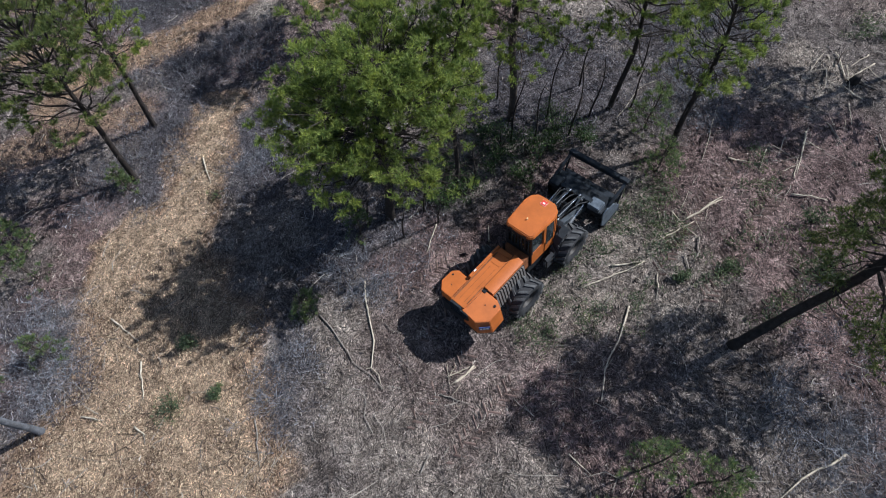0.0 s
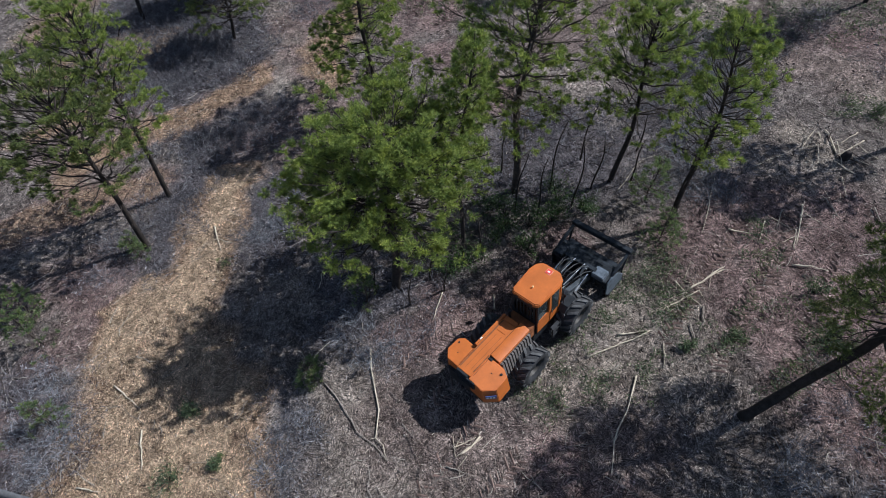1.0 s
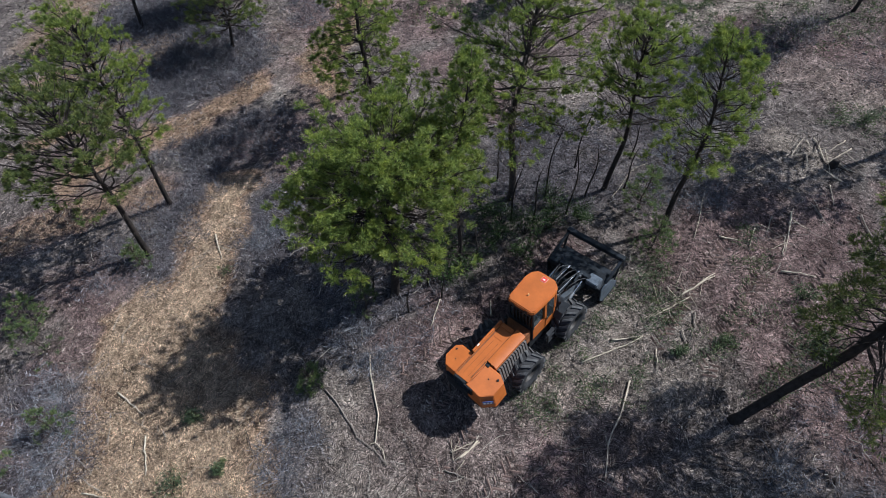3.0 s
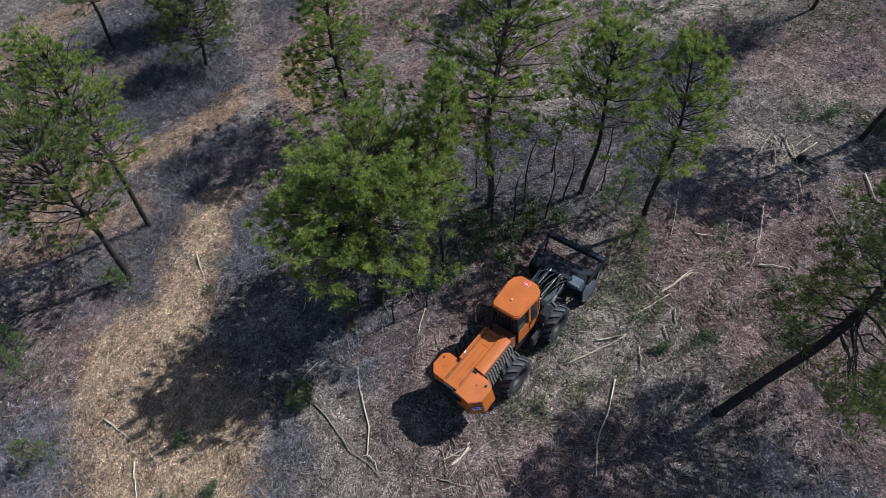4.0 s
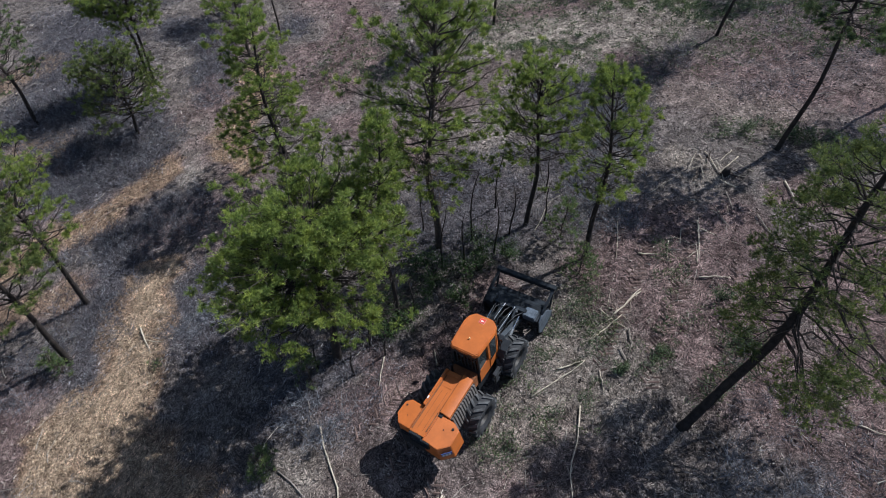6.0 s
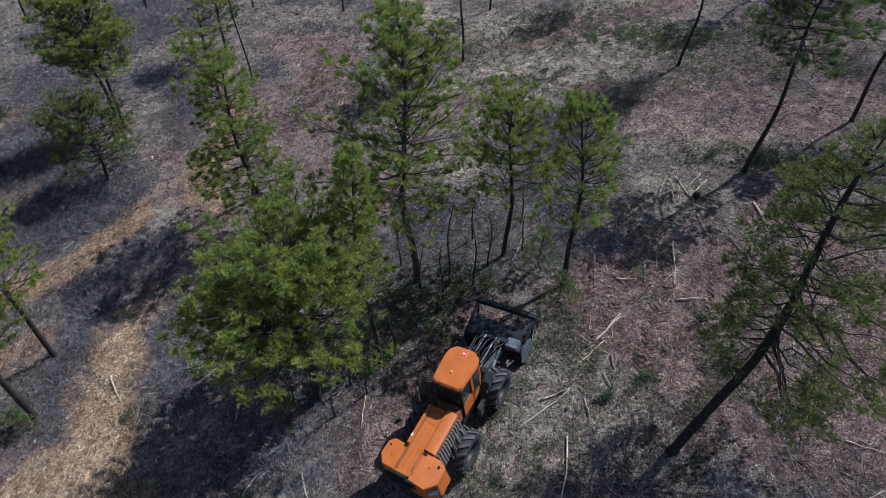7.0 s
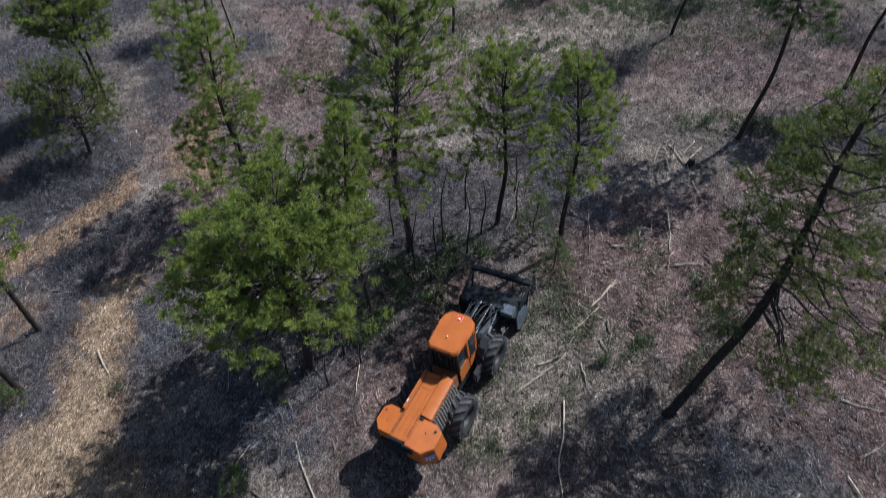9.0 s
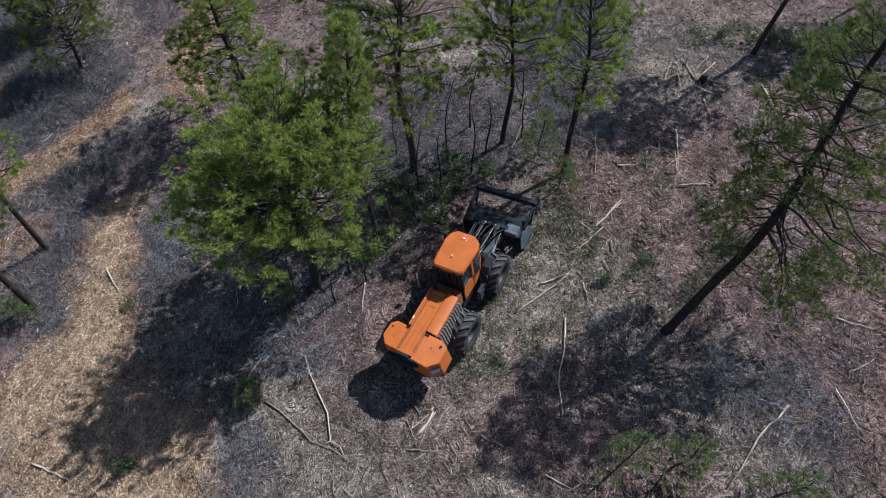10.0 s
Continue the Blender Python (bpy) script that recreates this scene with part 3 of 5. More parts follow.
def weeds(n, lines, seed):
    """Low green plants: loose small leaves near the ground."""
    r = np.random.default_rng(seed)
    y = -13 + 60 * r.random(n * 60)
    x = -4 + (r.random(n * 60) - 0.45) * (44 + 0.6 * (y + 14))
    keep = mask(x, y, lines) * 0.7 * np.clip(vnoise(x, y, 0.5) * 2.4 - 0.7, 0, 1) > r.random(n * 60)
    x, y = x[keep][:n], y[keep][:n]
    c = np.stack([x, y, gz(x, y) + 0.05 + 0.22 * r.random(len(x))], -1)
    a, b = r.normal(0, 1, (len(x), 3)), r.normal(0, 1, (len(x), 3))
    a *= ((0.045 + 0.06 * r.random(len(x))) * (1 + np.clip(y - 8, 0, 25) / 40))[:, None] / np.linalg.norm(a, axis=1)[:, None]
    b *= (0.02 * (1 + np.clip(y - 8, 0, 25) / 40))[:, None] / np.linalg.norm(b, axis=1)[:, None]
    return np.stack([c - a, c + b, c + a, c - b], 1)


tagged(new("weeds", tri_mesh("weeds", weeds(36000, GREEN_LINES, 31), M_WEED, 4)), "patches of low green weeds growing through the mulch", "weeds", kind="stuff")


# ---- trees ----
def needle_tris(P, D, r, k, length, width):
    """k needles in a brush at every tip P that points along D."""
    n = len(P)
    P, D = np.repeat(P, k, 0), np.repeat(D, k, 0)
    rd = r.normal(0, 1, P.shape)
    rd /= np.linalg.norm(rd, axis=1)[:, None]
    d = D * 1.15 + rd
    d /= np.linalg.norm(d, axis=1)[:, None] + 1e-9
    L = length * (0.65 + 0.6 * r.random(n * k))
    b = P - D * (0.09 * r.random(n * k))[:, None]
    s = np.cross(d, r.normal(0, 1, P.shape))
    s *= (width * (0.7 + 0.6 * r.random(n * k)))[:, None] / (np.linalg.norm(s, axis=1)[:, None] + 1e-9)
    return np.stack([b - s, b + s, b + d * L[:, None]], 1)


def pine(name, x, y, h, rad, start, label, seed, sweep=(0.0, 0.0), whorls=12, per=5, lean=(0.0, 0.0), tr=0.13, shape="dome", mat=None, bark=None, dens=1.0, k=11, needle=0.14, rise=(5, 55), dead=6, width=0.0096, droop=0.0, gap=0.385, bias=(0.0, 0.0), tuft=0.165, group="pines", inner=0.30, taper=0.75, wiggle=0.016):
    """A pine: tapered trunk, whorled limbs with side twigs, and brushes of needles on them."""
    r = np.random.default_rng(seed)
    root = tagged(new(name), label, "tree", group)
    z0 = float(gz(x, y))
    root.location = (x, y, z0)
    if y > 18:
        k, width = int(k * 0.6), width * 1.5
    ts = np.linspace(0, 1, 16) ** 1.35
    ph = r.random(2) * 6.28
    wig = wiggle * h * np.stack([np.sin(ts * 7 + ph[0]) - math.sin(ph[0]), np.sin(ts * 6 + ph[1]) - math.sin(ph[1])], -1) * np.minimum(ts * 3, 1)[:, None]
    bow = 1 - np.exp(-7 * ts)
    axis = np.stack([wig[:, 0] + lean[0] * ts ** 1.3 + sweep[0] * bow, wig[:, 1] + lean[1] * ts ** 1.3 + sweep[1] * bow, -0.12 + (h + 0.12) * ts], -1)
    rr = tr * (1 - ts) ** taper + 0.012
    rr[0] *= 1.35
    trunk = Soup()
    trunk.tube(axis, rr, 9)
    child("trunk", trunk.mesh("trunk", bark or M_BARK, True), root)

    def at(t):
        return np.array([np.interp(t, ts, axis[:, i]) for i in range(3)])
    limbs, tips, dirs = Soup(), [], []
    bough_mat = bark or M_BARK
    for w in range(whorls):
        u = (w + 0.12 * r.random()) / whorls
        t = start + (0.985 - start) * u
        if shape == "dome":
            reach = rad * (0.45 + 0.55 * math.sin(math.pi * min(1, 0.25 + u * 0.62))) * math.sqrt(max(0.04, 1 - u ** 3.2))
        elif shape == "flat":
            reach = rad * (0.72 + 0.28 * math.sin(math.pi * min(1, 0.2 + 0.7 * u))) * (1 - 0.42 * u ** 2)
        elif shape == "cone":
            reach = rad * (0.12 + 0.88 * (1 - u) ** 0.85) * (0.75 + 0.25 * min(1, u * 6))
        elif shape == "spindle":
            reach = rad * (0.70 + 0.30 * math.sin(math.pi * min(1, 0.1 + u))) * (1 - 0.55 * u ** 2.5) * (0.8 + 0.35 * math.sin(w * 2.1))
        else:
            reach = rad * (0.35 + 0.65 * math.sin(math.pi * (0.15 + 0.75 * u)))
        nb = per + int(r.integers(-1, 2))
        a0 = r.random() * 6.28
        for b in range(max(2, nb)):
            az = a0 + b * 6.283 / max(2, nb) + r.normal(0, 0.35)
            L = reach * (0.62 + 0.55 * r.random()) * (1 + bias[0] * math.cos(az) + bias[1] * math.sin(az))
            if L < 0.15:
                continue
            el = radians(rise[0] + (rise[1] - rise[0]) * u + r.normal(0, 9))
            out = np.array([math.cos(az), math.sin(az), 0])
            side = np.array([-math.sin(az), math.cos(az), 0])
            s = np.linspace(0, 1, 6)
            bend = r.normal(0, 0.12)
            pts = at(t) + (out[None] * (s * math.cos(el))[:, None] + side[None] * (bend * s ** 2)[:, None]
                           + np.array([0, 0, 1])[None] * (s * math.sin(el) - droop * s + 0.16 * s ** 2.5)[:, None]) * L
            pts[1:] += r.normal(0, 0.035 * L, (5, 3))
            br = max(0.012, 0.011 * L + 0.012) * (1 - 0.75 * s)
            one = Soup()
            one.tube(pts, br, 5, False)
            child("limb", one.mesh("limb", bough_mat), root)
            ns = max(3, int(L * 3.5 * dens))
            for q in range(ns):
                f = inner + (1 - inner) * (q + r.random()) / ns
                p = np.array([np.interp(f, s, pts[:, i]) for i in range(3)])
                d = pts[-1] - pts[0]
                d /= np.linalg.norm(d)
                sgn = 1 if q % 2 else -1
                e = d * 0.75 + side * sgn * (0.5 + 0.6 * r.random()) + np.array([0, 0, 0.10 + 0.25 * r.random()])
                e /= np.linalg.norm(e)
                l = (0.18 + 0.42 * L * (1.1 - f) * (0.6 + 0.8 * r.random()) + 0.12 * r.random())
                end = p + e * l
                limbs.tube([p, (p + end) / 2 + r.normal(0, 0.03, 3), end], [0.011, 0.008, 0.005], 3, False)
                lump = (vnoise(end[0] + seed, end[2], 0.75) + vnoise(end[1], end[2] + seed, 0.75) + vnoise(end[0], end[1] + seed, 0.75)) / 3
                if lump < gap - 0.015 + 0.09 * r.random() - (0.07 * u if shape == "flat" else 0):
                    continue
                m = max(6, int((11 + l * 5) * dens * (0.6 + 0.8 * r.random())))
                puff = r.normal(0, 1, (m, 3))
                puff *= tuft * (0.7 + 0.6 * r.random()) * np.array([1, 1, 0.65]) * (r.random(m) ** 0.4 / np.linalg.norm(puff, axis=1))[:, None]
                tips.append(end + puff)
                dirs.append(puff * (1.1 / tuft) + e * 0.3 + np.array([0, 0, 0.45]))
            tips.append(pts[-1][None])
            dirs.append((pts[-1] - pts[-2])[None])
    for _ in range(dead):
        t = start * (0.35 + 0.7 * r.random())
        az, L = r.random() * 6.28, 0.35 + 0.35 * rad * r.random()
        o = np.array([math.cos(az), math.sin(az), 0.1 + 0.3 * r.random()])
        p = at(t)
        mid = p + o * L * 0.5 + r.normal(0, 0.05, 3)
        limbs.tube([p, mid, p + o * L + np.array([0, 0, 0.15])], [0.018, 0.012, 0.005], 4, False)
        for j in range(2):
            limbs.tube([mid, mid + (o + r.normal(0, 0.6, 3)) * L * 0.35], [0.008, 0.004], 3, False)
    if limbs.n:
        tagged(child("branchwork", limbs.mesh("branchwork", bark or M_BARK), root), kind="stuff")
    if tips:
        P, D = np.concatenate(tips), np.concatenate(dirs)
        D = D / (np.linalg.norm(D, axis=1)[:, None] + 1e-9)
        tagged(child("crown", tri_mesh("crown", needle_tris(P, D, r, k, needle, width), mat or M_NEEDLE), root), kind="stuff")
    return root


# the broad pine beside the machine, and the row behind it
pine("pine_tree", -2.0, 1.4, 9.0, 3.65, 0.54, "broad bright green pine with a spreading crown", 101, whorls=10, per=10, tr=0.2, shape="flat", bark=M_BARKD, dens=1.25, k=12, rise=(0, 34), dead=26, gap=0.392, tuft=0.22, inner=0.14)
pine("pine_tree", 0.6, 3.1, 11.1, 1.55, 0.32, "slim green pine beside the broad one", 102, whorls=14, per=5, tr=0.1, shape="cone", bark=M_BARKD, rise=(0, 45), dens=1.1, gap=0.36, dead=14)
pine("pine_tree", 2.58, 7.3, 13.3, 3.0, 0.38, "tall green pine with bare lower limbs", 103, whorls=17, per=7, gap=0.36, dens=1.1, tr=0.17, lean=(-0.1, 0), rise=(-4, 50), dead=22, shape="spindle")
pine("pine_tree", 6.98, 8.1, 9.0, 2.3, 0.44, "green pine with a dark crooked trunk", 104, whorls=10, per=7, tr=0.12, bark=M_BARKD, dead=16, dens=1.05, gap=0.34, lean=(-0.25, 0.0))
pine("pine_tree", 9.45, 5.66, 9.8, 1.65, 0.42, "slender green pine with a leaning trunk", 105, whorls=11, per=7, tr=0.12, lean=(-0.7, 0.25), bark=M_BARKD, dead=12, dens=1.05, gap=0.36)
pine("pine_tree", -6.9, 16.2, 12.5, 2.3, 0.36, "green pine behind another on the far side of the track", 106, whorls=12, per=6, tr=0.14, rise=(-10, 40), dead=10, shape="spindle", gap=0.36, dens=1.15)
pine("pine_tree", -5.6, 13.0, 10.6, 2.8, 0.28, "layered green pine on the far side of the track", 127, whorls=12, per=7, tr=0.14, bark=M_BARKD, rise=(-14, 34), dead=10, shape="cone", gap=0.335, dens=1.3)
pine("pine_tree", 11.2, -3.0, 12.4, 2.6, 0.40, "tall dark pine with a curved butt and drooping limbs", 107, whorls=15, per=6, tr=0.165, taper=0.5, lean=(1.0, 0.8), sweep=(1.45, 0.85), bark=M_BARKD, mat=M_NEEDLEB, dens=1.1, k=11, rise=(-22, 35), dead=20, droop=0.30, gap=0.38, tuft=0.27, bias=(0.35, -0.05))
pine("pine_tree", 20.55, 11.55, 11.2, 2.4, 0.60, "pine with a bare dark trunk and thin dark crown", 108, gap=0.365, dens=1.2, whorls=9, per=8, tr=0.120, bark=M_BARKD, mat=M_NEEDLED, dead=14, rise=(-12, 40), lean=(0.5, 0.3))
pine("pine_tree", 27.9, 14.35, 9.5, 2.1, 0.56, "bare-stemmed pine above the cut slope", 109, gap=0.34, dens=1.1, whorls=8, per=8, tr=0.110, bark=M_BARKD, mat=M_NEEDLED, dead=12)
pine("pine_tree", 21.7, 23.7, 10.8, 1.9, 0.64, "bare-stemmed pine in the cleared field", 110, whorls=8, per=7, tr=0.100, bark=M_BARKD, dead=14, gap=0.34, lean=(0.5, 0.2))
pine("pine_tree", 7.4, 29.6, 10.8, 2.2, 0.56, "bare-stemmed pine with drooping side limbs", 111, whorls=9, per=7, tr=0.095, bark=M_BARKD, dead=16, gap=0.35)
pine("pine_tree", 10.8, 38.2, 10.0, 2.2, 0.36, "far pine in the cleared field", 112, whorls=11, per=6, tr=0.090, bark=M_BARKD, mat=M_NEEDLED, dens=0.9, gap=0.34)
pine("pine_tree", 20.3, 36.7, 10.0, 2.0, 0.50, "far pine in the cleared field", 113, whorls=9, per=6, tr=0.090, bark=M_BARKD, dens=0.9, gap=0.34)
pine("pine_tree", 30.2, 31.5, 10.0, 2.2, 0.52, "far pine in the cleared field", 114, whorls=9, per=6, tr=0.090, bark=M_BARKD, dens=0.9, gap=0.34)
pine("pine_tree", 37.9, 31.8, 10.0, 2.4, 0.48, "far pine in the cleared field", 115, whorls=9, per=6, tr=0.090, bark=M_BARKD, dens=0.8, gap=0.35)
pine("pine_tree", -18.85, 28.0, 9.8, 2.8, 0.48, "one of two dark-stemmed pines growing together", 116, whorls=10, per=8, tr=0.110, lean=(0.9, 0.4), bark=M_BARKD, dens=1.15, gap=0.36)
pine("pine_tree", -19.2, 28.1, 10.4, 2.8, 0.50, "one of two dark-stemmed pines growing together", 117, whorls=10, per=8, tr=0.110, lean=(-0.3, -0.1), bark=M_BARKD, dens=1.15, gap=0.36)
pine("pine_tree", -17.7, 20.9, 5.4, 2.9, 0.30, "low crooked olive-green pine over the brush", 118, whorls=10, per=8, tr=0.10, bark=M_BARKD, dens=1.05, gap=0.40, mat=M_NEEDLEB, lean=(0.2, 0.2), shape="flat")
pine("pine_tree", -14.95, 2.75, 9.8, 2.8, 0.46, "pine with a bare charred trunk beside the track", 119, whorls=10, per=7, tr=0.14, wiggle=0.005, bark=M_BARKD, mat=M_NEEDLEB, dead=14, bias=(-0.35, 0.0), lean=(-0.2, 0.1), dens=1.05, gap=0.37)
pine("pine_tree", -15.4, 6.1, 10.8, 2.4, 0.42, "green pine beside the chip track", 120, whorls=12, per=7, tr=0.12, wiggle=0.005, bark=M_BARKD, dead=14, bias=(-0.3, 0.0), lean=(0.1, 0.1), dens=0.95, gap=0.37)
pine("pine_tree", -13.0, 39.4, 8.0, 2.5, 0.28, "dark far pine at the end of the track", 121, whorls=9, per=7, tr=0.12, mat=M_NEEDLED, dens=1.15, gap=0.34)
pine("pine_tree", -24.8, 54.5, 10.0, 2.4, 0.45, "far pine on the wooded edge", 122, whorls=9, per=5, tr=0.14, bark=M_BARKD, dens=0.8)
pine("pine_tree", -39.0, 56.4, 10.0, 2.6, 0.45, "far pine on the wooded edge", 123, whorls=9, per=5, tr=0.14, bark=M_BARKD, dens=0.8)
pine("pine_tree", -13.4, -9.1, 8.0, 1.6, 0.60, "pine with a grey trunk beside the chip clearing", 125, whorls=7, per=4, tr=0.13, bark=M_BARKG, mat=M_NEEDLED)
pine("pine_tree", -26.5, 24.0, 9.0, 2.7, 0.40, "dark pine in the brush", 126, whorls=10, per=6, tr=0.13, bark=M_BARKD, mat=M_NEEDLED, gap=0.35)


def bare_tree(x, y, h, seed, label, n=10, tr=0.07):
    """A dead or leafless stem with thin side twigs."""
    r = np.random.default_rng(seed)
    root = tagged(new("bare_tree"), label, "tree", "bare trees")
    root.location = (x, y, float(gz(x, y)))
    ts = np.linspace(0, 1, 8)
    axis = np.stack([0.05 * h * np.sin(ts * 5 + r.random() * 6) * ts, 0.04 * h * np.sin(ts * 4 + r.random() * 6) * ts, -0.1 + (h + 0.1) * ts], -1)
    s = Soup()
    s.tube(axis, tr * (1 - ts) ** 0.8 + 0.01, 7)
    child("trunk", s.mesh("trunk", M_BARKD, True), root)
    s = Soup()
    for _ in range(n):
        t = 0.3 + 0.7 * r.random()
        p = np.array([np.interp(t, ts, axis[:, i]) for i in range(3)])
        az = r.random() * 6.28
        o = np.array([math.cos(az), math.sin(az), 0.5 * r.random()]) * h * (0.06 + 0.12 * r.random())
        s.tube([p, p + o * 0.5 + r.normal(0, 0.03, 3), p + o + np.array([0, 0, 0.1])], [0.016, 0.011, 0.004], 4, False)
        s.tube([p + o * 0.5, p + o * 0.7 + r.normal(0, 0.12, 3)], [0.008, 0.003], 3, False)
    tagged(child("branchwork", s.mesh("branchwork", M_BARKD), root), kind="stuff")


for bx, by, bh, bn in [(-9.6, 32.6, 9.5, 16), (-2.4, 43.4, 7.5, 12), (-0.9, 48.9, 8.0, 10), (-12.0, 48.8, 7.0, 10), (-24.6, 60.0, 7.0, 8)]:
    bare_tree(bx, by, bh, int(bx * 10) % 97 + 300, "thin leafless tree with short dead twigs", bn)
for bx, by, bh, bn in [(2.7, 6.0, 4.0, 6), (3.7, 5.8, 3.6, 6), (5.2, 6.3, 4.2, 7), (1.3, 3.2, 3.0, 9), (-0.6, 1.8, 2.6, 9), (7.9, 8.2, 2.6, 6), (4.2, 7.4, 4.6, 8), (6.1, 7.6, 3.4, 7), (5.6, 9.6, 3.8, 8), (1.8, 8.6, 3.0, 8), (8.3, 10.4, 2.8, 7), (10.6, 9.0, 2.4, 6), (-1.2, 0.4, 2.2, 9), (-2.8, 0.9, 2.0, 8), (0.1, 1.3, 1.8, 8)]:
    bare_tree(bx, by, bh, int(bx * 10) % 97 + 400, "thin crooked leafless sapling among the pines", bn, 0.04)

for sx, sy, sh, sr, ss in [(-3.1, 0.4, 1.9, 0.7, 1), (-15.0, 2.1, 1.5, 0.5, 2), (8.5, 7.0, 2.6, 0.9, 3), (8.9, 4.6, 2.2, 0.8, 4), (-4.6, -3.2, 1.1, 0.6, 5), (-10.4, 2.0, 0.6, 0.35, 6), (8.0, -7.6, 3.6, 0.8, 7), (9.7, -7.8, 3.4, 0.75, 8), (12.1, -9.2, 3.0, 0.9, 9), (7.0, -9.4, 2.2, 0.7, 10), (-17.0, -3.0, 2.6, 1.0, 11), (-14.4, -6.3, 1.8, 0.8, 12), (-18.4, -1.6, 2.2, 0.9, 13)]:
    pine("pine_sapling", sx, sy, sh, sr, 0.08, "small young pine growing in the brush", 500 + ss, whorls=6, per=4, tr=0.03, shape="cone", mat=M_NEEDLED, dead=0, k=7, dens=0.62, tuft=0.13, group="saplings")


def leafy_bush(x, y, h, rad, n, label, seed, mat=None):
    """An evergreen shrub: forked stems under loose small leaves."""
    r = np.random.default_rng(seed)
    root = tagged(new("evergreen_bush"), label, "bush", "bushes")
    root.location = (x, y, float(gz(x, y)))
    s, c = Soup(), []
    for _ in range(9):
        az, el = r.random() * 6.28, 0.4 + 0.9 * r.random()
        d = np.array([math.cos(az) * math.cos(el) * rad, math.sin(az) * math.cos(el) * rad, math.sin(el) * h])
        s.tube([np.array([0, 0, -0.05]), d * 0.5 + r.normal(0, 0.05, 3), d], [0.02, 0.013, 0.005], 4, False)
        m = n // 9
        c.append(d * (0.45 + 0.6 * r.random(m))[:, None] + r.normal(0, 0.17 * rad, (m, 3)))
    tagged(child("branchwork", s.mesh("branchwork", M_BARKD), root), kind="stuff")
    P = np.concatenate(c)
    P[:, 2] = np.maximum(P[:, 2], 0.04)
    a, b = r.normal(0, 1, P.shape), r.normal(0, 1, P.shape)
    a *= (0.04 + 0.03 * r.random(len(P)))[:, None] / np.linalg.norm(a, axis=1)[:, None]
    b *= 0.022 / np.linalg.norm(b, axis=1)[:, None]
    child("leaves", tri_mesh("leaves", np.stack([P - a, P + b, P + a, P - b], 1), mat or M_LEAF, 4), root)


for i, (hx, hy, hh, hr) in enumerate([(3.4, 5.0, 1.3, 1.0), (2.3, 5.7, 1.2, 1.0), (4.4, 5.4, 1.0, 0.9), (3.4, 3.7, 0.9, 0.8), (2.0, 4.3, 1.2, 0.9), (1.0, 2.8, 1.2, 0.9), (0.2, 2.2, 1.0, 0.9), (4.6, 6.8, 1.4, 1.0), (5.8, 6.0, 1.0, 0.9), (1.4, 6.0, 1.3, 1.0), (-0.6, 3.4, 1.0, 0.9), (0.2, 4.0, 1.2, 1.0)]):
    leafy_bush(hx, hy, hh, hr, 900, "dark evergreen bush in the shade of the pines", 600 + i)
for i, (hx, hy, hh, hr) in enumerate([(-8.8, -5.1, 0.4, 0.6), (-8.6, -7.7, 0.5, 0.7), (-7.0, -6.9, 0.35, 0.35), (14.5, 2.4, 0.7, 0.6), (14.7, 0.2, 0.5, 0.6), (11.3, 0.1, 0.3, 0.5), (21.6, 12.6, 0.6, 0.9), (9.6, -0.5, 0.3, 0.4), (22.6, 11.8, 0.7, 0.9), (19.4, 13.2, 0.6, 0.7)]):
    leafy_bush(hx, hy, hh, hr, 500, "low green bush on the mulched ground", 640 + i, M_WEED)

# ---- fallen wood ----
STICKS_FIRST = [
    [(5.94, -1.36), (6.96, -0.76), (7.65, -0.36), (8.29, 0.04)],
    [(-3.89, -3.42), (-2.82, -4.36), (-2.04, -5.18), (-0.78, -6.01)],
    [(-2.43, -1.77), (-1.86, -3.37), (-1.29, -5.27), (-0.90, -5.86)],
    [(-12.71, -4.43), (-11.05, -5.24)],
    [(11.32, 3.20), (10.02, 2.21), (8.88, 1.39)],
    [(8.71, 0.98), (9.46, 1.52), (10.22, 2.06)],
    [(9.39, 2.52), (9.84, 1.79), (10.32, 1.36)],
    [(10.36, 1.36), (10.30, 0.68), (10.05, 0.16)],
    [(7.72, -1.89), (7.26, -3.34), (6.96, -4.58), (6.76, -5.54)],
    [(8.76, -0.45), (8.73, -1.43)],
    [(0.03, 1.17), (-0.12, -0.26)],
    [(11.79, 5.42), (12.58, 5.15)],
    [(13.32, 5.96), (12.84, 4.71)],
    [(14.15, 6.69), (13.71, 5.60)],
    [(14.96, 7.00), (14.27, 4.65)],
]
STICKS_SECOND = [
    [(14.94, 6.46), (15.41, 5.99)],
    [(15.84, 7.49), (16.31, 6.21)],
    [(13.98, 3.72), (15.27, 3.51)],
    [(16.98, 12.01), (17.06, 9.53)],
    [(18.25, 11.76), (17.35, 10.97)],
    [(18.31, 11.10), (17.11, 10.14)],
    [(13.21, 9.21), (14.00, 9.76), (15.26, 10.58)],
    [(17.75, 7.01), (17.92, 5.45), (18.03, 4.48)],
    [(19.75, 8.93), (19.80, 7.43), (20.22, 6.69)],
    [(2.34, -4.79), (1.96, -5.33), (1.58, -5.62)],
    [(-4.54, 1.36), (-4.21, 1.62)],
    [(-11.93, 4.19), (-11.42, 3.43), (-10.94, 2.66)],
    [(-11.42, 3.43), (-10.44, 3.23)],
    [(14.07, -6.36), (12.66, -7.25), (11.21, -8.59)],
    [(15.79, -6.06), (15.83, -7.48)],
]
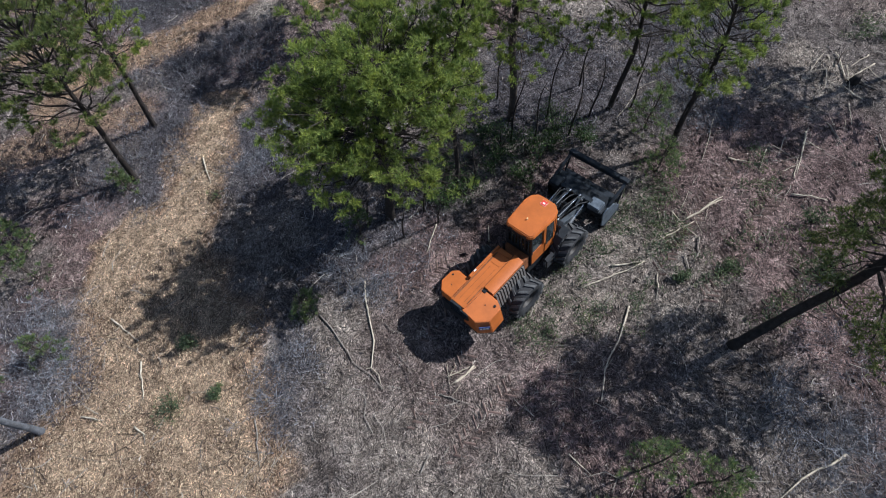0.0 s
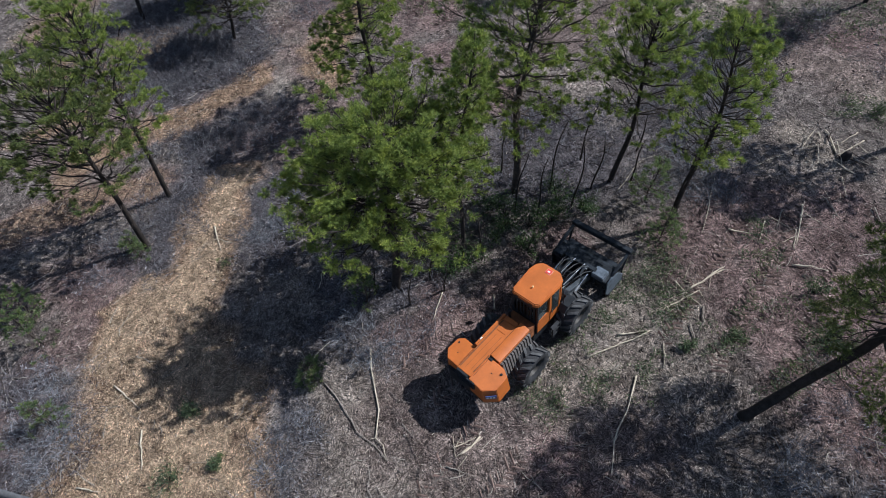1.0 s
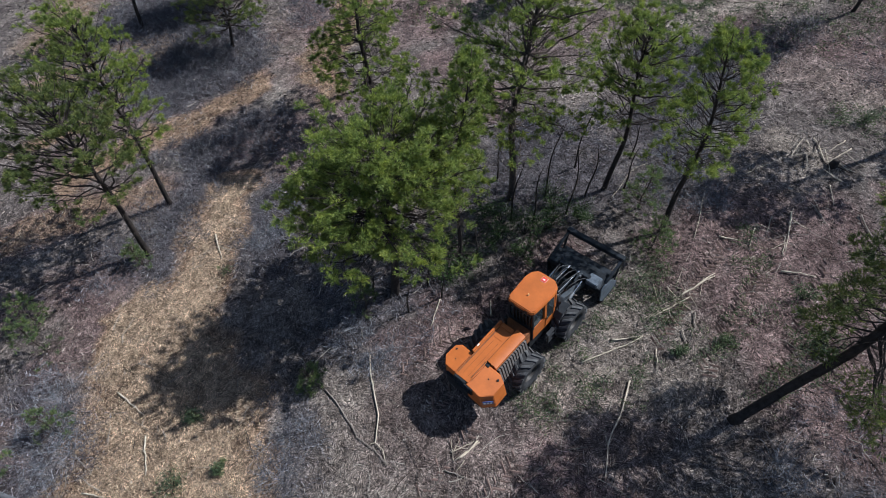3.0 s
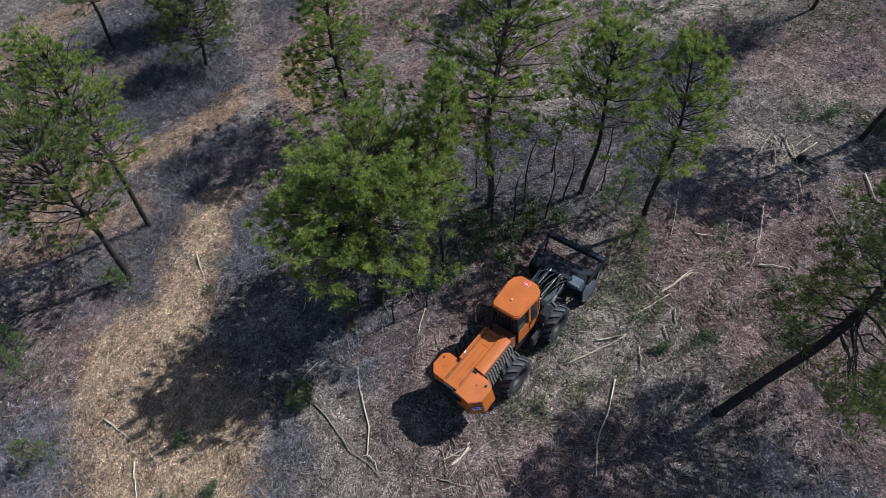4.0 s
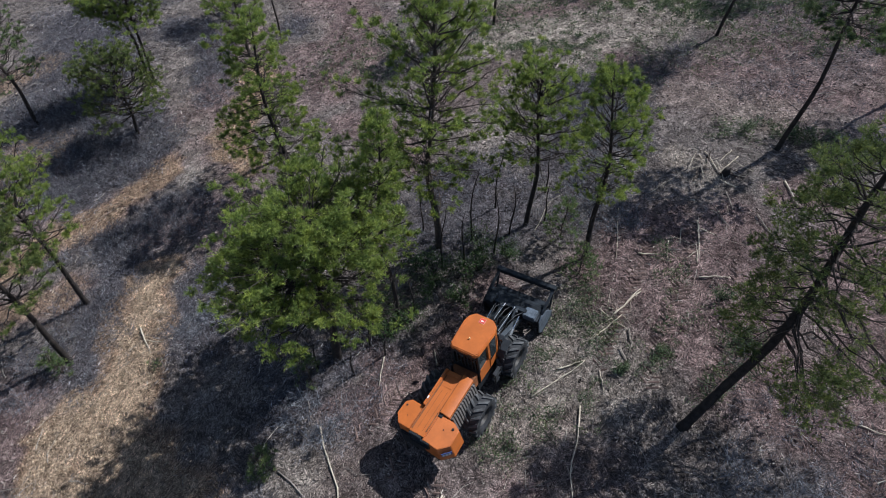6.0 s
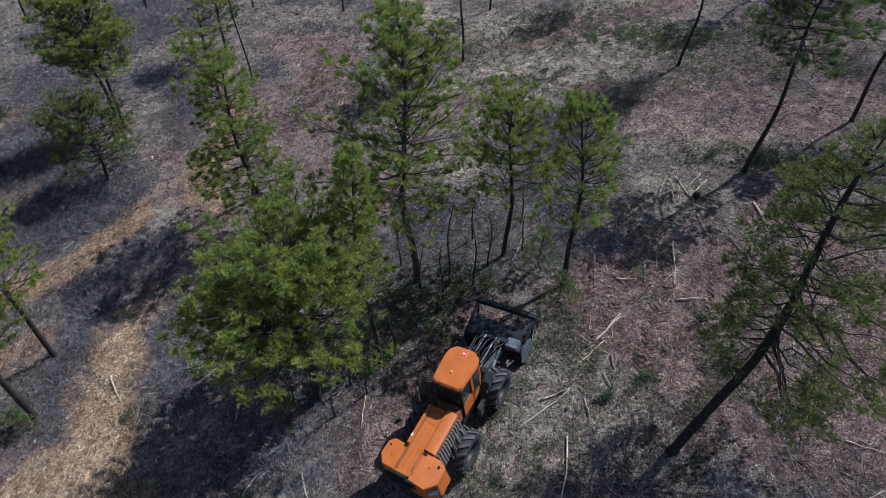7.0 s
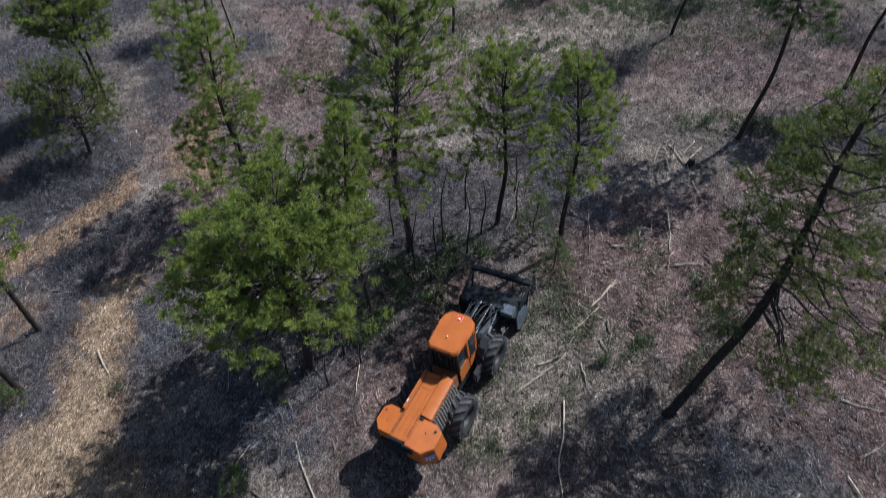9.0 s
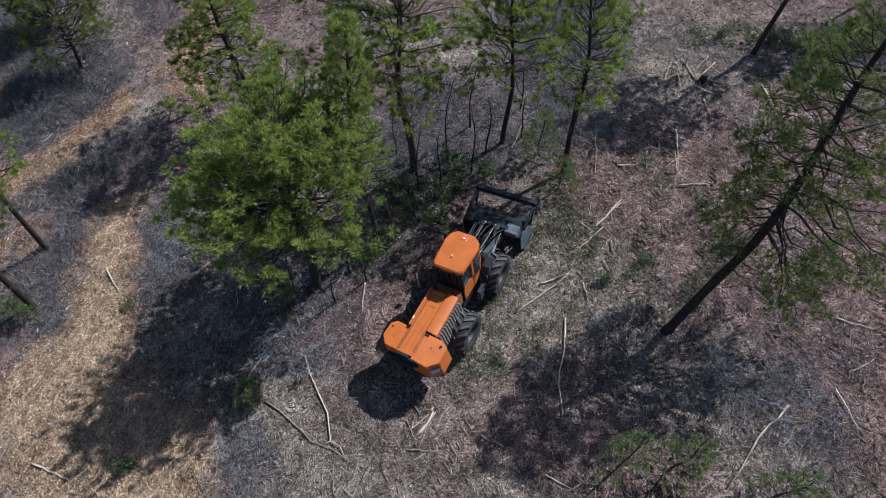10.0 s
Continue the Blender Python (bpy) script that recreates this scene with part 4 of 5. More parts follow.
STICKS_THIRD = [
    [(17.14, -3.50), (18.16, -4.15)],
    [(-5.21, -7.67), (-4.52, -9.18)],
    [(-10.52, -6.06), (-9.81, -7.50)],
    [(5.78, -7.41), (6.48, -7.97)],
    [(1.29, -5.95), (2.39, -6.21)],
    [(1.72, -5.50), (2.43, -4.81)],
    [(-5.86, 33.63), (-5.48, 31.95)],
    [(1.04, -8.66), (1.22, -8.02)],
    [(-12.00, -8.40), (-11.08, -8.40)],
    [(11.60, 8.44), (10.72, 5.15)],
    [(7.09, -1.54), (6.61, -2.23)],
    [(-9.68, -8.49), (-9.13, -8.72)],
    [(7.28, 7.50), (8.23, 9.34), (9.11, 10.00)],
    [(1.44, -5.30), (2.20, -4.83)],
    [(2.29, 0.60), (2.19, 1.29)],
]
STICKS_FOURTH = [
    [(14.15, 4.48), (14.51, 5.67)],
    [(14.70, 6.20), (15.09, 7.22)],
    [(9.83, 2.06), (11.37, 3.36)],
    [(8.52, 0.92), (9.42, 1.63)],
    [(9.77, 0.53), (9.91, -0.40)],
    [(7.10, -0.23), (8.28, 0.05)],
    [(16.95, 8.77), (16.78, 7.49)],
]
STICKS = STICKS_FIRST + STICKS_SECOND + STICKS_THIRD + STICKS_FOURTH


def stick(line, rad, mat, label, seed, name="stick", cat="stick"):
    r = np.random.default_rng(seed)
    p = np.array(line, float)
    k = np.linspace(0, len(p) - 1, 7)
    x, y = np.interp(k, range(len(p)), p[:, 0]), np.interp(k, range(len(p)), p[:, 1])
    L = math.hypot(x[-1] - x[0], y[-1] - y[0])
    x[1:-1] += r.normal(0, 0.012 * L, 5)
    y[1:-1] += r.normal(0, 0.012 * L, 5)
    z = gz(x, y) + rad * 1.3 + 0.03
    base = np.array([x[0], y[0], float(z[0])])
    s = Soup()
    s.tube(np.stack([x, y, z], -1) - base, rad * np.linspace(1, 0.45, 7) * (1 + 0.15 * r.normal(0, 1, 7)), 6)
    if L > 1.5:
        for _ in range(2):
            i = int(r.integers(2, 6))
            q = np.array([x[i], y[i], z[i]]) - base
            s.tube([q, q + np.array([r.normal(0, 0.2), r.normal(0, 0.2), 0.06])], [rad * 0.45, rad * 0.2], 4)
    ob = tagged(new(name, s.mesh(name, mat, True)), label, cat, "fallen wood")
    ob.location = base


_looks = [(M_LOG, "weathered pale branch lying on the mulch"), (M_GREYWOOD, "grey dead branch lying on the mulch"), (M_PALEWOOD, "split pale piece of wood on the ground")]
for i, line in enumerate(STICKS):
    m_, l_ = _looks[0 if i in (0, 8, 28, 10) else 2 if i in (3, 4, 5, 11, 18, 19, 20, 23, 24, 35, 43, 44) else (1 if i % 3 == 1 else 0)]
    stick(line, 0.038 if i in (0, 3, 18, 24, 28, 11) else 0.024 + 0.007 * (i % 3), m_, l_, 700 + i)



def splintered_stump(x, y, seed):
    """A torn stump with splinters that stand and lie round it."""
    r = np.random.default_rng(seed)
    root = tagged(new("splintered_stump"), "torn stump with pale splinters standing out of it", "stump")
    root.location = (x, y, float(gz(x, y)))
    s = Soup()
    s.tube([(0, 0, -0.1), (0.02, 0, 0.15), (0.03, 0.02, 0.34)], [0.24, 0.19, 0.15], 10)
    child("stump_base", s.mesh("stump_base", M_BARKD, True), root)
    for i in range(14):
        az = r.random() * 6.28
        L = 0.4 + 1.2 * r.random() ** 1.6
        far = 0.25 + 1.6 * r.random()
        x_, y_ = far * math.cos(az), far * math.sin(az)
        turn = r.random() * 6.28
        lift = float(gz(x + x_, y + y_)) - float(gz(x, y)) + 0.08 + 0.10 * r.random()
        c = np.array([x_, y_, lift])
        o = np.array([math.cos(turn), math.sin(turn), r.normal(0.06, 0.10)]) * L * 0.5
        s = Soup()
        w = 0.011 + 0.022 * r.random()
        s.tube([c - o, c + r.normal(0, 0.05, 3), c + o], [w, w * 1.1, w * 0.3], 4)
        child("splinter", s.mesh("splinter", (M_PALEWOOD, M_LOG, M_BROWNWOOD, M_GREYWOOD)[i % 4]), root)


splintered_stump(17.3, 10.0, 41)


def tyre_prints(line, seed):
    """Pressed ridges of soil left by lugged tyres, in two rows."""
    r = np.random.default_rng(seed)
    (ax, ay), (bx, by) = line
    L = math.hypot(bx - ax, by - ay)
    ux, uy = (bx - ax) / L, (by - ay) / L
    s = Soup()
    for row in (-0.95, 0.95):
        for i in range(int(L / 0.27)):
            for half in (-1, 1):
                if r.random() < 0.25:
                    continue
                c = row + half * 0.17 + r.normal(0, 0.04)
                t = i * 0.27 + r.normal(0, 0.03) + 0.13 * (half > 0)
                x, y = ax + ux * t - uy * c, ay + uy * t + ux * c
                z = float(gz(x, y))
                d = np.array([-uy * half + ux * 0.6, ux * half + uy * 0.6, 0]) * (0.10 + 0.12 * r.random())
                n = np.array([ux, uy, 0]) * 0.055
                p = np.array([x, y, z])
                hgt = np.array([0, 0, 0.025 + 0.04 * r.random()])
                s.add([p - d - n, p + d - n, p + d + n, p - d + n, p - d * 0.8 + hgt, p + d * 0.8 + hgt],
                      [(0, 1, 5, 4), (2, 3, 4, 5), (1, 2, 5), (3, 0, 4)])
    return s


M_CLOD = material("pressed_soil", (0.185, 0.128, 0.110), 0.95, scale=4, vary=0.4, bump=0.5, spec=0.15)
_prints = Soup()
for q, ln in enumerate([((9.6, -0.8), (14.4, 7.2)), ((10.0, 0.2), (13.6, 6.4)), ((14.0, -1.6), (16.8, 4.0)), ((1.2, -7.6), (3.2, -4.4)), ((-0.4, -3.2), (2.2, -0.4)), ((17.0, -8.0), (18.4, -1.0)), ((-4.2, 23.0), (-2.6, 36.0))]):
    one = tyre_prints(ln, 60 + q)
    _prints.add(np.concatenate(one.v), one.f)
tagged(new("tyre_prints", _prints.mesh("tyre_prints", M_CLOD)), "lugged tyre prints pressed into the bare soil", "tyre prints", kind="stuff")



def dead_branches(n, seed):
    """Thin broken branches strewn everywhere."""
    r = np.random.default_rng(seed)
    s = Soup()
    for _ in range(n):
        y = -12 + 60 * r.random() ** 1.5
        x = 1 + (r.random() - 0.5) * (44 + 0.9 * (y + 14))
        az, L = r.random() * 6.28, 0.35 + 1.3 * r.random() ** 2
        k = np.linspace(-0.5, 0.5, 4)
        px_, py_ = x + np.cos(az) * L * k + r.normal(0, 0.05 * L, 4), y + np.sin(az) * L * k + r.normal(0, 0.05 * L, 4)
        w = (0.007 + 0.010 * r.random()) * (1 + max(0, y - 12) / 30)
        pts = np.stack([px_, py_, gz(px_, py_) + w + 0.02 + 0.06 * r.random()], -1)
        s.tube(pts, [w, w * 0.9, w * 0.7, w * 0.4], 4, False)
        if L > 0.8:
            s.tube([pts[1], pts[1] + np.array([r.normal(0, 0.2), r.normal(0, 0.2), 0.05])], [w * 0.6, w * 0.3], 3, False)
    return s


tagged(new("dead_branches", dead_branches(1500, 77).mesh("dead_branches", M_DEAD)), "thin broken dead branches strewn over the slope", "branches", kind="stuff")
tagged(new("dark_branches", dead_branches(1100, 78).mesh("dark_branches", M_BROWNWOOD)), "dark rotten branches strewn over the slope", "branches", kind="stuff")

_r = np.random.default_rng(91)
for _i, (_cx, _cy, _n) in enumerate([(9.7, 1.9, 9), (14.3, 5.9, 6), (1.9, -5.5, 4), (16.0, 7.2, 4)]):
    for _j in range(_n):
        _a, _l = _r.random() * 6.28, 0.3 + 0.8 * _r.random()
        _x, _y = _cx + _r.normal(0, 0.5), _cy + _r.normal(0, 0.5)
        stick([(_x, _y), (_x + math.cos(_a) * _l, _y + math.sin(_a) * _l)], 0.008 + 0.010 * _r.random(), M_LOG if _j % 3 else M_PALEWOOD, "broken pale stick among torn branches", 900 + 20 * _i + _j)
# ---- the forestry machine ----
M_ORANGE = material("orange_paint", (0.45, 0.120, 0.022), 0.46, scale=1.6, vary=0.13, bump=0.02, spec=0.5)
# deck orange with its shade put into the colour; seams share it
M_DECK = material("shaded_deck_and_seams", (0.24, 0.085, 0.030), 0.8, scale=3, vary=0.4)
M_BLACK = material("black_steel", (0.022, 0.025, 0.03), 0.5, metal=0.2, scale=3, vary=0.4, bump=0.1)
M_HEAD = material("worn_dark_steel", (0.024, 0.029, 0.037), 0.45, metal=0.4, scale=3, vary=0.5, bump=0.1)
M_STEEL = material("bare_grey_steel", (0.30, 0.31, 0.32), 0.4, metal=0.7, scale=4, vary=0.3, bump=0.1)
M_BLUESTEEL = material("worn_blue_grey_paint", (0.13, 0.155, 0.19), 0.45, metal=0.3, scale=4, vary=0.4, bump=0.1)
M_ARM = material("scuffed_arm_steel", (0.085, 0.095, 0.108), 0.42, metal=0.5, scale=4, vary=0.4, bump=0.1)
M_LUG = material("dusty_tread_rubber", (0.090, 0.090, 0.093), 0.9, scale=4, vary=0.4, bump=0.3, spec=0.2)
M_GREYPAINT = material("dusty_grey_paint", (0.15, 0.135, 0.125), 0.6, scale=4, vary=0.3, bump=0.1)
M_CHROME = material("chrome_rod", (0.7, 0.7, 0.72), 0.15, metal=1.0, scale=4, vary=0.05, bump=0)
M_TYRE = material("dusty_tyre_rubber", (0.040, 0.040, 0.043), 0.85, scale=3, vary=0.45, bump=0.3, spec=0.25)
M_RIM = material("dusty_rim_paint", (0.050, 0.044, 0.040), 0.6, scale=4, vary=0.3)
M_HOSE = material("black_rubber_hose", (0.025, 0.025, 0.027), 0.6, scale=4, vary=0.3, bump=0)
M_RED = material("red_sign_paint", (0.62, 0.05, 0.03), 0.5, scale=4, vary=0.1, bump=0)
M_WHITE = material("white_sign_paint", (0.75, 0.73, 0.70), 0.5, scale=4, vary=0.1, bump=0)
M_BLUE = material("blue_sign_paint", (0.05, 0.08, 0.22), 0.5, scale=4, vary=0.1, bump=0)
M_AMBER = material("pale_beacon_plastic", (0.85, 0.62, 0.32), 0.3, scale=4, vary=0.05, bump=0)


def glass_material():
    m = bpy.data.materials.new("tinted_cab_glass")
    m.use_nodes = True
    b = m.node_tree.nodes["Principled BSDF"]
    b.inputs["Base Color"].default_value = (0.16, 0.19, 0.20, 1)
    b.inputs["Roughness"].default_value = 0.05
    b.inputs["Transmission Weight"].default_value = 0.85
    return m


M_GLASS = glass_material()


def loft(bm, lower, upper):
    """A closed block between two outlines of as many corners."""
    a = [bm.verts.new(p) for p in lower]
    b = [bm.verts.new(p) for p in upper]
    n = len(a)
    bm.faces.new(a[::-1])
    bm.faces.new(b)
    for i in range(n):
        bm.faces.new((a[i], a[(i + 1) % n], b[(i + 1) % n], b[i]))
    return a + b


def block(x0, x1, y0, y1, z0, z1, bev=0.03, slope=0.0, taper=0.0):
    """A bevelled block; slope drops the outer (y1) edge of its top, taper draws in the top."""
    bm = bmesh.new()
    lo = [(x0, y0, z0), (x1, y0, z0), (x1, y1, z0), (x0, y1, z0)]
    hi = [(x0 + taper, y0 + taper * (1 if y1 > y0 else -1), z1), (x1 - taper, y0 + taper * (1 if y1 > y0 else -1), z1), (x1 - taper, y1, z1 - slope), (x0 + taper, y1, z1 - slope)]
    loft(bm, lo, hi)
    if bev:
        bmesh.ops.bevel(bm, geom=list(bm.edges), offset=bev, segments=2, affect="EDGES", clamp_overlap=True)
    return bm


def outline(pts, z0, z1, bev=0.03, inset=0.0):
    """An upright prism over an outline, its top drawn in by inset."""
    bm = bmesh.new()
    cx, cy = sum(p[0] for p in pts) / len(pts), sum(p[1] for p in pts) / len(pts)
    top = [(cx + (x - cx) * (1 - inset), cy + (y - cy) * (1 - inset), z1) for x, y in pts]
    loft(bm, [(x, y, z0) for x, y in pts], top)
    if bev:
        bmesh.ops.bevel(bm, geom=list(bm.edges), offset=bev, segments=2, affect="EDGES", clamp_overlap=True)
    return bm


def side_plate(pts, y0, y1, bev=0.01):
    """A plate whose outline is given in x and z, between y0 and y1."""
    bm = bmesh.new()
    loft(bm, [(x, y0, z) for x, z in pts], [(x, y1, z) for x, z in pts])
    if bev:
        bmesh.ops.bevel(bm, geom=list(bm.edges), offset=bev, segments=1, affect="EDGES", clamp_overlap=True)
    return bm


def rod(a, b, r, sides=12):
    bm = bmesh.new()
    a, b = Vector(a), Vector(b)
    m = Matrix.Translation((a + b) / 2) @ (b - a).to_track_quat("Z", "Y").to_matrix().to_4x4()
    bmesh.ops.create_cone(bm, cap_ends=True, segments=sides, radius1=r, radius2=r, depth=(b - a).length, matrix=m)
    return bm


def pipe(name, pts, r, mat, parent, label=""):
    s = Soup()
    s.tube(pts, [r] * len(pts), 8)
    return child(name, s.mesh(name, mat, True), parent, label)


def lathe_y(profile, segs=32):
    """Turns a profile of (radius, y) about the y axis."""
    bm = bmesh.new()
    rings = []
    for r, y in profile:
        rings.append([bm.verts.new((r * math.cos(i * 2 * math.pi / segs), y, r * math.sin(i * 2 * math.pi / segs))) for i in range(segs)])
    for a, b in zip(rings[:-1], rings[1:]):
        for i in range(segs):
            bm.faces.new((a[i], a[(i + 1) % segs], b[(i + 1) % segs], b[i]))
    return bm


TYRE_R, TYRE_W = 0.82, 0.70


def wheel(parent, place, side):
    """A wide forestry wheel: tyre with chevron lugs, dished rim and hub."""
    h = TYRE_W / 2
    prof = [(0.36, -h * 0.72), (0.46, -h * 0.95), (0.62, -h), (0.71, -h * 0.93), (0.745, -h * 0.7), (0.755, 0), (0.745, h * 0.7), (0.71, h * 0.93), (0.62, h), (0.46, h * 0.95), (0.36, h * 0.72)]
    w = part("wheel", lathe_y(prof, 36), M_TYRE, parent, "wide dusty black rubber tyre", True)
    w.matrix_basis = place
    bm = bmesh.new()
    n = 15
    for i in range(n):
        for s in (-1, 1):
            a0 = (i + (0.5 if s > 0 else 0)) * 2 * math.pi / n
            a1 = a0 - 0.30
            lo, hi = [], []
            for (a, yy, wd) in ((a0, 0.03 * s, 0.06), (a1, h * 0.99 * s, 0.095)):
                for da in (-wd, wd):
                    for r, dst in ((0.73 if abs(yy) < 0.1 else 0.69, lo), (0.82 if abs(yy) < 0.1 else 0.795, hi)):
                        dst.append((r * math.cos(a + da), yy, r * math.sin(a + da)))
            loft(bm, [lo[0], lo[1], lo[3], lo[2]], [hi[0], hi[1], hi[3], hi[2]])
    part("tread", bm, M_LUG, w, "chevron tread lugs")
    part("rim", lathe_y([(0.0, side * 0.10), (0.18, side * 0.10), (0.20, side * 0.05), (0.30, side * 0.08), (0.36, side * h * 0.74), (0.39, side * h * 0.72), (0.37, side * h * 0.5)], 24), M_RIM, w, "dusty dark steel rim", True)
    part("hub", lathe_y([(0.0, side * 0.22), (0.12, side * 0.21), (0.14, side * 0.10)], 14), M_BLACK, w, "", True)


def forestry_mulcher():
    root = tagged(new("forestry_mulcher"), "orange articulated forestry mulcher with black cutting head", "machine")
    # it stands square to the slope
    nrm = Vector((-0.12805, 0.01412, 1)).normalized()
    head = radians(56.4)
    fwd = Vector((math.cos(head), math.sin(head), 0))
    fwd = (fwd - nrm * fwd.dot(nrm)).normalized()
    left = nrm.cross(fwd)
    mx = Matrix((fwd, left, nrm)).transposed().to_4x4()
    bx, by = 4.05, -0.19
    mx.translation = (bx, by, 0.12805 * bx - 0.01412 * by + 0.02)
    root.matrix_world = mx
    # rear half, behind the joint
    swing = pose(-0.95, 0, 0, 0, 0, -0.8) @ Matrix.Translation((0.95, 0, 0))

    def R(bm, name, mat, label="", smooth=False, to=None):
        bm.transform(swing)
        return part(name, bm, mat, to or root, label, smooth)

    def section(x0, x1, pts, bev=0.012):
        """A bar along x whose cross-section is given in y and z."""
        bm = bmesh.new()
        loft(bm, [(x0, y, z) for y, z in pts], [(x1, y, z) for y, z in pts])
        if bev:
            bmesh.ops.bevel(bm, geom=list(bm.edges), offset=bev, segments=2, affect="EDGES", clamp_overlap=True)
        return bm
    R(block(-3.75, -0.9, -0.42, 0.42, 0.75, 1.2, 0.03), "chassis", M_BLACK)
    R(section(-3.90, -1.28, [(-0.14, 1.3), (0.47, 1.3), (0.47, 2.10), (-0.14, 2.10)]), "engine_hood", M_ORANGE, "long flat orange engine hood", True)
    # rim along the far edge, the sloped near face and the pressed front rim
    R(section(-2.86, -1.24, [(0.455, 1.75), (0.60, 1.75), (0.60, 2.11), (0.56, 2.17), (0.49, 2.17), (0.455, 2.12)]), "hood_rim", M_ORANGE, "folded orange edge of the hood", True)
    R(block(-2.84, -1.30, 0.474, 0.486, 2.172, 2.176, 0), "hood_seam", M_DECK, "dark seam")
    R(section(-2.84, -1.16, [(-0.13, 1.5), (-0.13, 2.13), (-0.19, 2.15), (-0.54, 2.06), (-0.55, 1.5)]), "hood_cheek", M_ORANGE, "sloped orange side of the hood", True)
    R(block(-2.80, -1.22, -0.150, -0.136, 2.112, 2.142, 0), "hood_seam", M_DECK, "dark seam")
    # thin dark orange strips mark the grooves and creases of the hood
    R(block(-3.80, -1.46, 0.395, 0.452, 2.102, 2.107, 0), "hood_groove", M_DECK, "dark orange groove strip")
    R(block(-3.70, -2.88, -0.125, -0.085, 2.102, 2.107, 0), "hood_groove", M_DECK, "dark orange groove strip")
    for y0_ in (0.02, 0.24):
        R(block(-3.72, -2.05, y0_, y0_ + 0.012, 2.102, 2.106, 0), "hood_crease", M_DECK, "faint crease")
    R(block(-1.44, -1.24, -0.10, 0.44, 2.09, 2.145, 0.02), "hood_lip", M_ORANGE, "raised front lip")
    R(block(-1.90, -1.56, -0.02, 0.34, 2.102, 2.112, 0.004), "hood_hatch", M_ORANGE)
    # solid black block puts in the darkness of the notch beside the fender
    R(block(-2.98, -2.84, -0.30, -0.13, 1.70, 2.07, 0.01), "notch_dark_block", M_BLACK, "black block for the dark notch beside the fender")
    # solid black block puts in the darkness of the gap between the fenders
    R(block(-4.00, -3.84, -0.06, 0.46, 1.55, 2.085, 0.02), "recess_dark_block", M_BLACK, "black block for the dark recess at the tail of the hood")
    R(block(-2.62, -2.50, 0.50, 0.55, 2.172, 2.19, 0.004), "latch", M_WHITE, "pale latch")
    lb = R(outline([(-3.88, 0.50), (-2.86, 0.50), (-2.84, 1.06), (-3.02, 1.25), (-3.56, 1.27), (-3.86, 1.02)], 1.18, 2.0, 0.018, 0.03), "rear_fender", M_ORANGE, "orange box fender over the rear wheel", True)
    R(rod((-3.12, 1.10, 1.99), (-3.12, 1.10, 2.02), 0.035), "filler_cap", M_BLACK, "", False, lb)
    R(rod((-3.45, 0.86, 1.99), (-3.45, 0.86, 2.012), 0.02), "bolt", M_BLACK, "", False, lb)
    R(block(-3.75, -2.95, 0.53, 0.545, 2.0, 2.006, 0), "fender_seam", M_DECK, "dark seam", False, lb)
    # the near fender: a broad lid that falls a little outwards, with a cut rear corner
    bm = bmesh.new()
    lid = [(-3.98, -0.10), (-2.86, -0.13), (-2.88, -0.86), (-3.04, -1.16), (-3.66, -1.18), (-4.02, -0.80)]
    loft(bm, [(x, y, 1.14) for x, y in lid], [(-3.5 + (x + 3.5) * 0.985, -0.12 + (y + 0.12) * 0.90, 2.06 + 0.09 * y) for x, y in lid])
    bmesh.ops.bevel(bm, geom=list(bm.edges), offset=0.018, segments=2, affect="EDGES", clamp_overlap=True)
    rb = R(bm, "rear_fender", M_ORANGE, "orange box fender over the rear wheel", True)
    R(rod((-3.12, -0.86, 1.96), (-3.12, -0.86, 2.01), 0.045), "filler_cap", M_BLACK, "", False, rb)
    R(rod((-3.30, -0.58, 1.98), (-3.30, -0.58, 2.025), 0.02), "bolt", M_BLACK, "", False, rb)
    R(block(-3.80, -2.95, -0.175, -0.160, 2.046, 2.052, 0), "fender_seam", M_DECK, "dark seam", False, rb)
    # rear face: grille, bumper and the blue plate with unreadable bars
    R(block(-3.96, -3.82, -0.70, 0.95, 0.85, 1.60, 0.03), "rear_bumper", M_BLACK)
    gr = R(block(-4.04, -3.94, -0.40, 0.42, 1.62, 2.02, 0.02), "rear_grille", M_BLACK)
    for i in range(5):
        R(block(-4.065, -4.035, -0.36, 0.38, 1.67 + i * 0.068, 1.70 + i * 0.068, 0.005), "slat", M_HEAD, "", False, gr)
    pm = pose(-3.86, -1.00, 1.62, 0, -4, 46)
    bm = block(-0.02, 0.005, -0.19, 0.19, -0.12, 0.12, 0.004)
    bm.transform(pm)
    pl = R(bm, "sign_plate", M_BLUE, "blue plate with white markings")
    for i in range(3):
        bm = block(-0.032, -0.018, -0.14 + i * 0.11, -0.06 + i * 0.11, -0.06, 0.06, 0)
        bm.transform(pm)
        R(bm, "bar", M_WHITE, "", False, pl)
    # louvred side panels under the hood
    for sy in (-1, 1):
        yt, yb = (-0.54, -0.68) if sy < 0 else (0.56, 0.68)

        def leaning(x0, x1, out):
            bm = bmesh.new()
            loft(bm, [(x0, yb, 1.20), (x1, yb, 1.20), (x1, yb + sy * out, 1.20), (x0, yb + sy * out, 1.20)],
                 [(x0, yt, 1.92), (x1, yt, 1.92), (x1, yt + sy * out, 1.92), (x0, yt + sy * out, 1.92)])
            return bm
        pn = R(leaning(-2.82, -1.2, 0.05), "side_panel", M_BLACK, "black louvred engine panel")
        for i in range(12):
            R(leaning(-2.79 + i * 0.133, -2.71 + i * 0.133, 0.10), "slat", M_GREYPAINT, "", False, pn)
        R(block(-2.84, -1.18, sy * 0.54, sy * 0.70, 1.14, 1.22, 0.015), "side_step", M_GREYPAINT)
